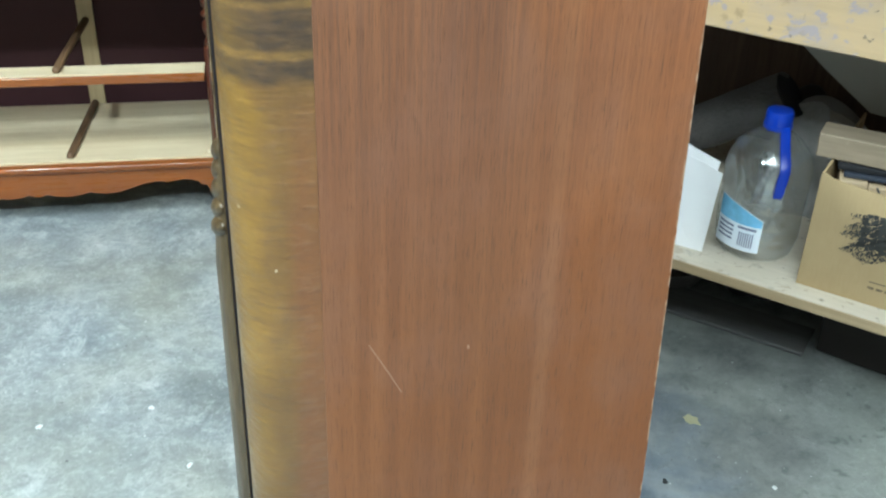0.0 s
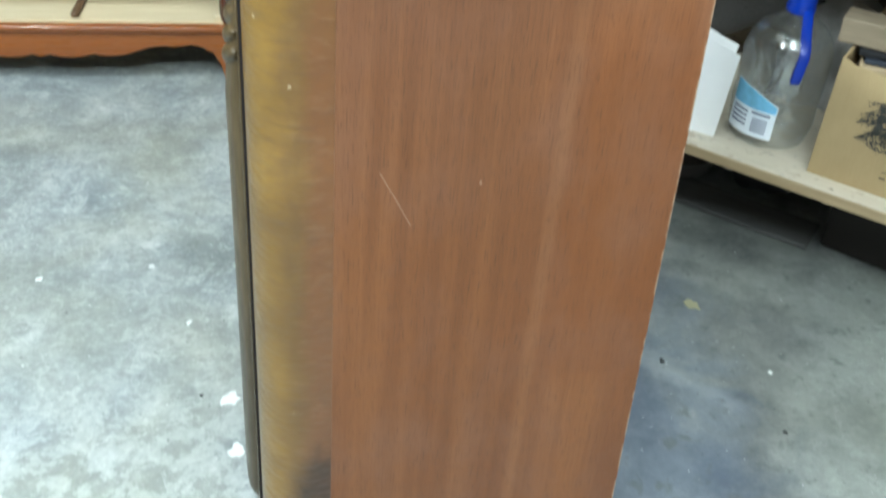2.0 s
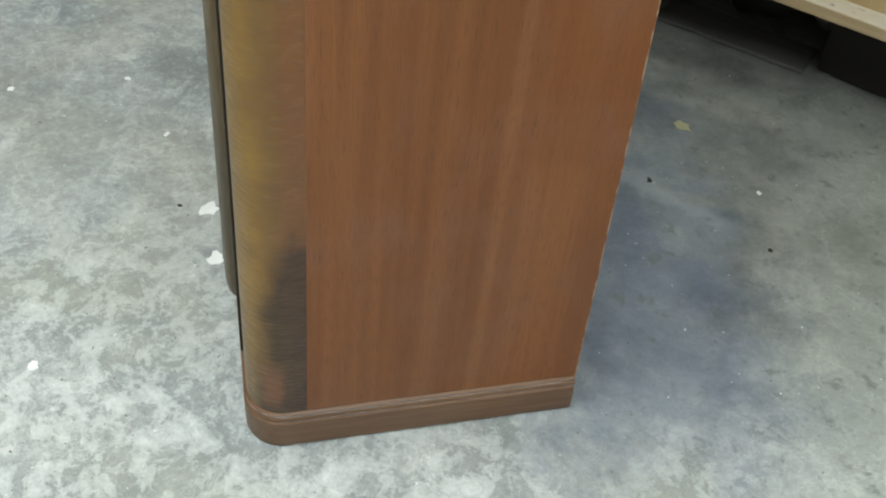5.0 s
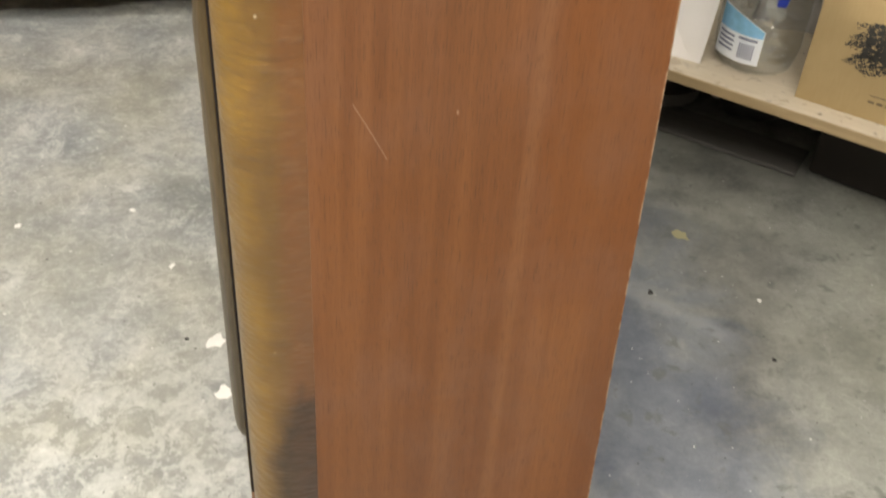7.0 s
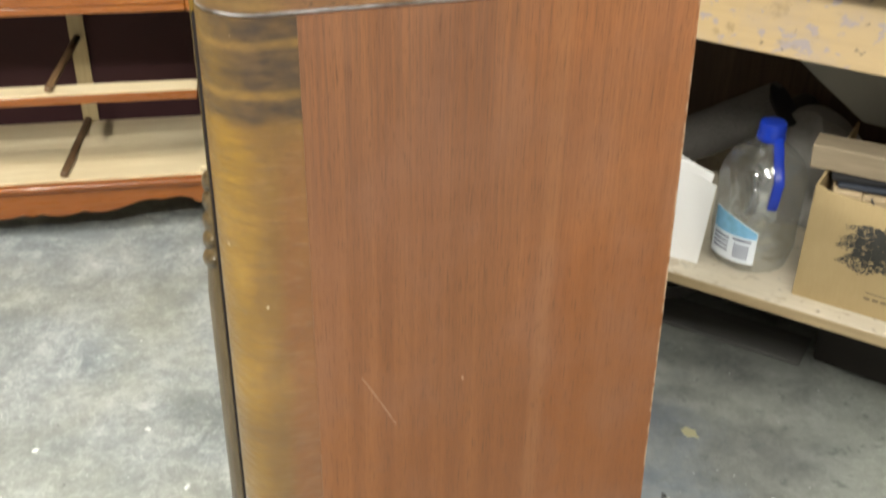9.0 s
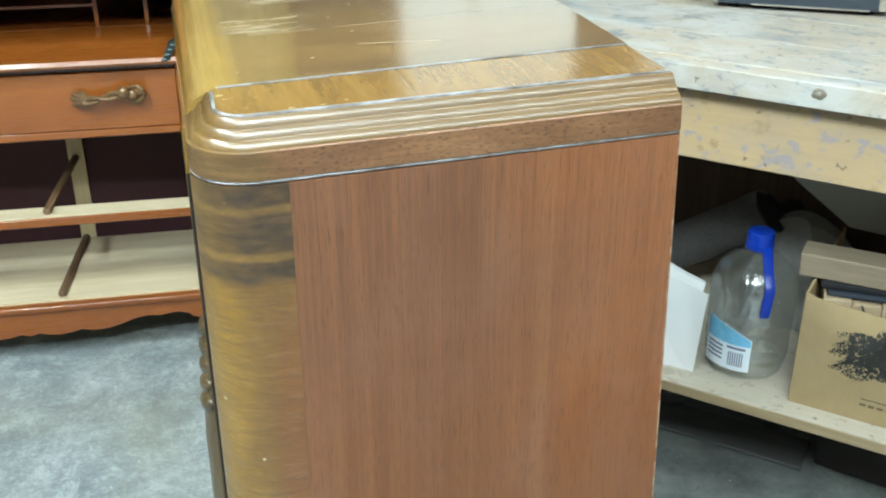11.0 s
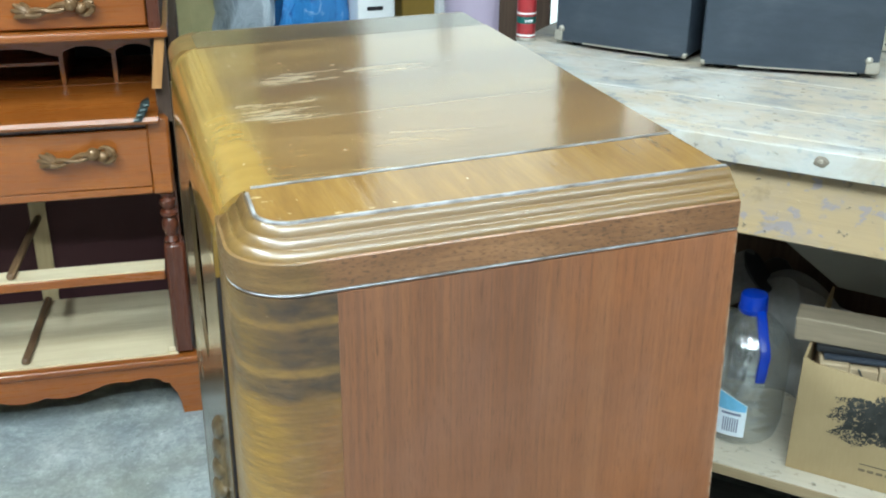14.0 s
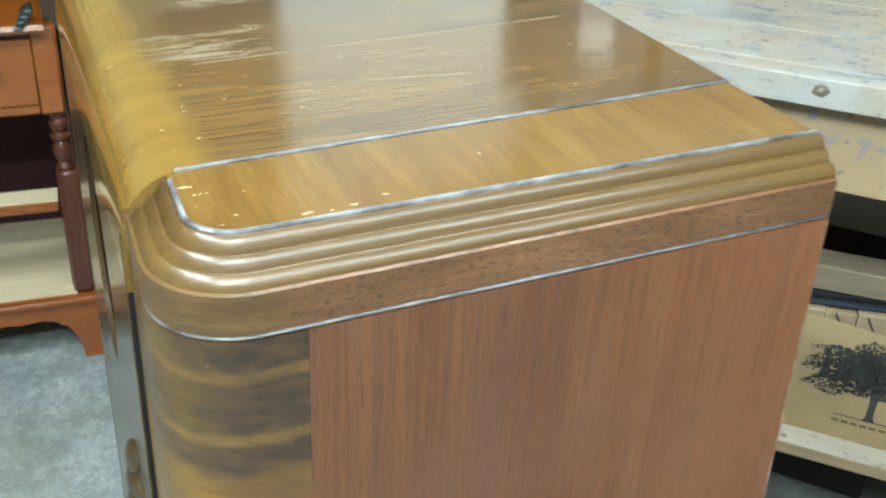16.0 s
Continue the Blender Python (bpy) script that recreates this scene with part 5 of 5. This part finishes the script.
def cardboard_box():
    W, D, H = 0.42, 0.30, 0.2
    b = thing("cardboard_box", on_bench(0.248, 1.120, SH + 0.0005, 0), "open brown cardboard box with a printed dark tree", "cardboard box")
    t = 0.004
    front = [(0, 0), (W, 0), (W, H - 0.03), (W * 0.5, H - 0.012), (0.02, H + 0.004), (0, H + 0.012)]
    part("front_wall", prism(front, "y", 0, t), "card", b)
    part("back_wall", cube(0, W, D - t, D, 0, 0.12), "card", b)
    part("side_wall", cube(0, t, t, D - t, 0.0, H + 0.010), "card", b)
    part("side_wall", cube(W - t, W, t, D - t, 0, H), "card", b)
    part("bottom", cube(t, W - t, t, D - t, 0, t), "card", b)
    # printed tree: trunk and a crown of many small leaf marks
    rnd = random.Random(4)
    bm = bmesh.new()

    def mark(x, z, r, lift):
        n = 6
        a0 = rnd.random() * 6
        vs = [bm.verts.new((x + r * rnd.uniform(0.6, 1.25) * math.cos(a0 + 2 * math.pi * k / n), -lift, z + r * rnd.uniform(0.5, 1.1) * math.sin(a0 + 2 * math.pi * k / n))) for k in range(n)]
        bm.faces.new(vs)

    cx, cz = 0.158, 0.128
    for k in range(5200):
        a, q = rnd.uniform(0, 2 * math.pi), math.sqrt(rnd.random())
        wob = 1 + 0.11 * math.sin(5 * a + 1) + 0.07 * math.sin(11 * a) + 0.05 * math.sin(23 * a)
        x, z = cx + 0.104 * wob * q * math.cos(a), cz + 0.054 * wob * q * math.sin(a) - 0.014 * (math.cos(a) * q) ** 2 * 1.3
        if z < 0.084 and abs(x - cx) < 0.035:
            continue
        mark(x, z, rnd.uniform(0.0010, 0.0024) * (1.35 - 0.75 * q * q), 0.0004)
    for k in range(420):
        mark(cx + max(-0.075, min(0.075, rnd.gauss(0, 0.042))), cz + max(-0.026, min(0.030, rnd.gauss(0, 0.019))), rnd.uniform(0.003, 0.0055), 0.0003)
    tree = part("printed_tree", bm, "ink", b, "black printed tree picture")
    bm = bmesh.new()
    loft(bm, [[(0.162 - w, -0.0003, z), (0.162 + w, -0.0003, z), (0.162 + w, 0.0004, z), (0.162 - w, 0.0004, z)] for z, w in ((0.042, 0.0100), (0.050, 0.0056), (0.075, 0.0050), (0.10, 0.008))])
    part("printed_trunk", bm, "ink", b)
    part("ground_line", cube(0.112, 0.250, -0.0004, 0.0004, 0.0425, 0.0437), "ink", b)
    for x0, x1 in ((0.187, 0.194), (0.199, 0.214), (0.221, 0.231), (0.237, 0.256)):
        part("lettering_bar", cube(x0, x1, -0.0004, 0.0004, 0.050, 0.066), "ink", b)
    for k in range(11):
        part("text_bar", cube(0.112 + 0.0135 * k, 0.112 + 0.0135 * k + 0.010, -0.0004, 0.0004, 0.0300, 0.0345), "print_grey", b)


cardboard_box()
blk = thing("scrap_wood_block", on_bench(0.272, 1.150, SH + 0.143, 12), "pale sawn wood blocks with pencil marks standing in the box", "wood block")
for k in range(5):
    part("block", cube(0.046 * k, 0.046 * k + 0.045, 0.003 * (k % 2), 0.10, -0.138, 0.050 - 0.004 * (k % 3 == 1), 0.003), "scrap", blk)
for k in range(4):
    part("pencil_mark", prism([(0.012 + 0.046 * k, 0.045), (0.015 + 0.046 * k, 0.045), (0.034 + 0.046 * k, 0.010), (0.030 + 0.046 * k, 0.010)], "y", -0.0012, 0.004), "ink", blk)
solid("slate_tray", cube(0, 0.235, 0, 0.09, 0, 0.008, 0.003, 2), "slate", on_bench(0.275, 1.160, SH + 0.1935, 12), "slate-blue plastic tray on the wood blocks", "tray")
# Slab for something black in the box and the shadowed interior round it.
solid("black_slab", cube(0, 0.33, 0, 0.10, 0, 0.0115, 0.003, 2), "gap", on_bench(0.262, 1.165, SH + 0.2022, 12), "flat black slab, partly the shaded inside of the box", "case")
bm = prism([(0, 0), (0.05, 0), (0.045, 0.145), (0.03, 0.152)], "y", 0, 0.002)
solid("paper_scrap", bm, "paper", on_bench(0.345, 1.132, SH + 0.0055, 0), "torn white paper scrap in the box", "paper")
bm = cube(0, 0.46, 0, 0.055, 0, 0.040, 0.002)
bmesh.ops.subdivide_edges(bm, edges=bm.edges[:], cuts=5, use_grid_fill=True)
crumple(bm, 0.0022, 35, 2)
solid("pine_plank", bm, "plank", on_bench(0.222, 1.170, SH + 0.2145, 5), "rough weathered plank lying across the box", "plank")


def paper_stack():
    s = thing("paper_stack", on_bench(0.026, 1.124, SH) @ Matrix.Diagonal((1, 1, 1.13, 1)), "stack of white papers standing beside the jug", "papers")
    rnd = random.Random(3)

    def sheet(x0, x1, y, tip, za, zb, bow):
        """A standing sheet that leans back and curls at its free end."""
        bm = bmesh.new()
        front, n = [], 9
        for i in range(7):
            h = i / 6
            row = []
            for k in range(n):
                t = k / (n - 1)
                row.append((x0 + (x1 - x0) * t + 0.010 * h * t, y + tip * h - bow * t ** 3 * (0.4 + 0.6 * h) + 0.0015 * math.sin(7 * t + 5 * h), 0.0008 + (za + (zb - za) * t) * h))
            front.append(row)
        back = [[(a, b + 0.0012, c) for a, b, c in r] for r in front]
        loft(bm, [a + list(reversed(b)) for a, b in zip(front, back)])
        part("sheet", bm, "paper", s)

    for k in range(6):
        sheet(-0.085, 0.040 - 0.005 * k + rnd.uniform(-0.004, 0.004), 0.010 * k, 0.030 + 0.003 * k, 0.170 - 0.004 * k, 0.146 - 0.005 * k, 0.0)
    for k in range(4):
        sheet(-0.02, 0.052 - 0.007 * k, 0.004 + 0.0025 * k, 0.014, 0.150, 0.138 - 0.010 * k, 0.010 - 0.002 * k)


paper_stack()


def roll_bundle():
    r = thing("foam_roll", BENCH, "dark grey rolled foam mesh leaning on the shelf", "foam roll")
    bm = bmesh.new()
    tube(bm, [(-0.115 + 0.228 * k / 8, 1.40, SH + 0.058 + 0.160 * k / 8) for k in range(9)], 0.044, 24)
    crumple(bm, 0.004, 22)
    part("roll", bm, "roll", r)
    # Black disc over the whole roll end, standing in for its shade.
    bm = bmesh.new()
    tube(bm, [(0.113, 1.40, SH + 0.217), (0.116, 1.40, SH + 0.2195)], 0.0445, 20)
    part("end_disc", bm, "gap", r, "black disc for the shaded end of the roll")
    bm = bmesh.new()
    rows = []
    for k in range(15):
        t = k / 14
        h = 0.150 + 0.066 * math.sin(math.pi * min(1, t * 1.15)) + 0.004 * math.sin(9 * t)
        rows.append([(0.092 + 0.20 * t + 0.008 * math.sin(14 * t + z * 9), 1.355 + 0.05 * z + 0.010 * math.sin(16 * t + 3 * z), SH + h * z) for z in (0.001, 0.15, 0.35, 0.55, 0.75, 0.9, 1.0)] + [(0.092 + 0.20 * t, 1.455, SH + h * z) for z in (0.985, 0.6, 0.001)])
    loft(bm, rows)
    solid("rag", bm, "cloth", BENCH, "folded grey cloth at the back of the shelf", "cloth")
    bm = bmesh.new()
    blob(bm, (0.137, 1.495, SH + 0.105), (0.052, 0.035, 0.105), 24)
    crumple(bm, 0.006, 25, 3)
    solid("dark_sack", bm, "carcass", BENCH, "dark brown sack standing behind the cloth", "sack")
    bm = prism([(0.11, 0.553), (0.166, 0.512), (0.259, 0.450), (0.64, 0.440), (0.64, 0.660), (0.11, 0.660)], "y", 1.40, 1.406)
    solid("grey_board", bm, "board_grey", BENCH, "pale grey board wedged under the bench top", "board")


roll_bundle()


# ---- under the shelf ----
bm = cube(0, 0.30, 0, 0.10, 0, 0.008, 0.002)
bmesh.ops.subdivide_edges(bm, edges=bm.edges[:], cuts=3, use_grid_fill=True)
crumple(bm, 0.0012, 20, 6)
solid("dusty_board", bm, "dusty", on_bench(-0.03, 1.246, 0.001, 1), "dusty brown board lying on the floor under the shelf", "board")
# Made-up dark box that fills in the deep shade under the shelf.
case = thing("shade_box", on_bench(0.285, 1.282, 0.004, -4), "made-up dark lidded box adding to the shade under the shelf", "box")
for name, z0, z1, out in (("body", 0.0, 0.125, 0.0), ("lid", 0.1255, 0.165, 0.004)):
    bm = cube(-out, 0.165 + out, -out, 0.085 + out, z0, z1, 0.005, 2)
    bmesh.ops.subdivide_edges(bm, edges=bm.edges[:], cuts=2, use_grid_fill=True)
    crumple(bm, 0.003, 9, 3)
    part(name, bm, "carcass", case)
bm = lathe([(0.075, 0.0), (0.085, 0.005), (0.093, 0.04), (0.096, 0.042), (0.089, 0.04), (0.08, 0.008), (0.002, 0.007)], 28)
solid("iron_pan", bm, "roll", on_bench(-0.07, 1.40, 0.0), "black iron pan on the floor under the bench", "pan")
bm = bmesh.new()
blob(bm, (0, 0, 0.075), (0.09, 0.04, 0.06), 26)
crumple(bm, 0.03, 14, 5)
for v in bm.verts:
    v.co.z = max(v.co.z, 0.0)
solid("dust_sheet", bm, "cloth", on_bench(0.28, 1.445, 0.0), "grey crumpled cloth heap on the floor under the bench", "cloth")
bm = bmesh.new()
blob(bm, (0, 0, 0.055), (0.075, 0.05, 0.05), 24)
crumple(bm, 0.022, 16, 8)
for v in bm.verts:
    v.co.z = max(v.co.z, 0.0)
solid("black_rag", bm, "gap", on_bench(0.125, 1.40, 0.0), "black crumpled rag on the floor under the bench", "rag")
bm = lathe([(0.06, 0.0), (0.07, 0.004), (0.085, 0.14), (0.09, 0.142), (0.083, 0.14), (0.068, 0.01), (0.002, 0.008)], 28)
solid("red_bucket", bm, "red", on_bench(0.54, 1.44, 0.0), "small red bucket on the floor under the bench", "bucket")
bm = lathe([(0.004, 0.0), (0.016, 0.002), (0.018, 0.012), (0.012, 0.018), (0.010, 0.030), (0.004, 0.032)], 16)
solid("plastic_stopper", bm, "cloth", on_bench(0.045, 1.45, 0.0), "small grey plastic stopper on the floor under the bench", "stopper")


# ---- behind the console ----
def back_table():
    t = thing("side_table", pose(0.25, 1.95, 0), "plain wooden table behind the console", "table")
    part("tabletop", cube(0, 1.0, 0, 0.6, 0.52, 0.55, 0.003), "umber", t)
    for x in (0.02, 0.93):
        for y in (0.02, 0.53):
            part("leg", cube(x, x + 0.05, y, y + 0.05, 0, 0.52), "umber", t)


back_table()


def bag(name, material, x, y, rx, ry, h, seed, label, category):
    bm = bmesh.new()
    rings = []
    for k in range(15):
        t = k / 14
        s = (0.85 + 0.15 * math.sin(math.pi * t)) * (1.0 if t < 0.75 else 1 - (t - 0.75) * 2.6)
        rings.append([(rx * s * math.cos(a) * (1 + 0.10 * math.sin(6 * a + seed)), ry * s * math.sin(a) * (1 + 0.12 * math.sin(5 * a + seed)), h * t) for a in (2 * math.pi * q / 36 for q in range(36))])
    loft(bm, rings, True, True, True)
    crumple(bm, 0.03, 9, seed)
    crumple(bm, 0.010, 34, seed)
    for v in bm.verts:
        v.co.z = max(v.co.z, 0.0)
    solid(name, bm, material, pose(x, y, 0.551), label, category)


bag("plastic_bag", "silver_bag", 0.360, 2.14, 0.078, 0.10, 0.62, 1.0, "crinkled grey translucent plastic bag on the table", "plastic bag")
bag("blue_bag", "blue_bag", 0.528, 2.14, 0.10, 0.10, 0.60, 4.0, "crumpled bright blue plastic bag on the table", "plastic bag")
wb = thing("white_bin", pose(0.622, 2.0, 0.551), "white plastic bin with a dark finger slot", "bin")
part("body", cube(0, 0.102, 0, 0.2, 0, 0.45, 0.01, 2), "white_paint", wb)
part("slot", cube(0.026, 0.068, -0.002, 0.01, 0.195, 0.205, 0.001), "black", wb, "dark finger slot")
solid("mustard_carton", cube(0, 0.10, 0, 0.12, 0, 0.40, 0.004), "mustard", pose(0.808, 2.22, 0.551), "mustard yellow carton on the table", "carton")
solid("white_post", cube(0, 0.030, 0, 0.03, 0, 1.4, 0.003), "white_paint", pose(0.788, 1.85, 0.0), "white painted upright post", "post")
bm = lathe([(0.082, 0.0), (0.096, 0.01), (0.098, 0.03), (0.098, 0.55), (0.090, 0.60), (0.06, 0.64), (0.05, 0.66)], 36)
solid("lilac_drum", bm, "lilac", pose(0.842, 1.66, 0.47), "lilac plastic drum standing on a crate", "drum")
solid("wooden_crate", cube(-0.12, 0.12, -0.12, 0.12, 0, 0.47, 0.004), "umber", pose(0.842, 1.66, 0.0), "dark wooden crate on the floor", "crate")


def canvas():
    bm = bmesh.new()
    rows = []
    for k in range(26):
        z = 1.75 * k / 25
        rows.append([(-0.5 + 0.036 * i, 2.13 + 0.022 * math.sin(1.9 * i + 0.6 * math.sin(2.2 * z)) + 0.008 * math.sin(5 * z + i), z) for i in range(25)])
    back = [[(x, y + 0.004, z) for x, y, z in r] for r in rows]
    loft(bm, [a + list(reversed(b)) for a, b in zip(rows, back)], True, True, True)
    solid("canvas_curtain", bm, "olive", pose(0, 0, 0.003), "olive green canvas hanging behind the desk", "curtain")
    bm = bmesh.new()
    tube(bm, [(-0.55, 2.13, 1.765), (0.42, 2.13, 1.765)], 0.012, 10)
    tube(bm, [(-0.53, 2.13, 0.0), (-0.53, 2.13, 1.76)], 0.012, 10)
    tube(bm, [(0.40, 2.16, 1.76), (0.40, 2.69, 1.76)], 0.012, 10)
    solid("curtain_rail", bm, "dark_metal", pose(0, 0, 0), "black metal rail that carries the canvas", "rail")


canvas()
# Added board that backs up the desk's side, dark with shade.
solid("shade_board", cube(-0.35, 0.172, 0, 0.015, 0, 1.30, 0.003), "umber", pose(0, 2.06, 0), "dark brown board added behind the desk for its shaded side", "board")

# ---- crumbs and drips on the floor ----
def drip(name, material, x, y, r, stretch, seed, label, category):
    rnd = random.Random(seed)
    pts = []
    for k in range(14):
        a = 2 * math.pi * k / 14
        q = r * rnd.uniform(0.65, 1.2)
        pts.append((q * stretch * math.cos(a), q * math.sin(a)))
    solid(name, prism(pts, "z", 0.0002, 0.0016), material, pose(x, y, 0, 0, 0, 40 * seed), label, category, name.replace("_", " ") + "s")


for k, (x, y, r, q) in enumerate(((0.003, 0.434, 0.013, 1.3), (0.005, 0.329, 0.012, 1.1), (-0.291, 0.769, 0.006, 1.0), (-0.108, 0.78, 0.005, 1.2), (-0.23, 0.17, 0.007, 1.0), (-0.05, 0.62, 0.004, 1.6), (0.86, 0.36, 0.004, 1.3))):
    drip("paint_drip", "chalk", x, y, r, q, k + 1, "white paint drip on the concrete floor", "paint drip")
drip("wood_chip", "chip", 0.803, 0.543, 0.011, 1.6, 3, "small yellow chip on the concrete floor", "chip")
for k, (x, y, r) in enumerate(((0.692, 0.413, 0.0045), (0.818, 0.232, 0.0035), (-0.039, 0.448, 0.003))):
    drip("floor_crumb", "soot", x, y, r, 1.3, k + 2, "black crumb on the concrete floor", "crumb")
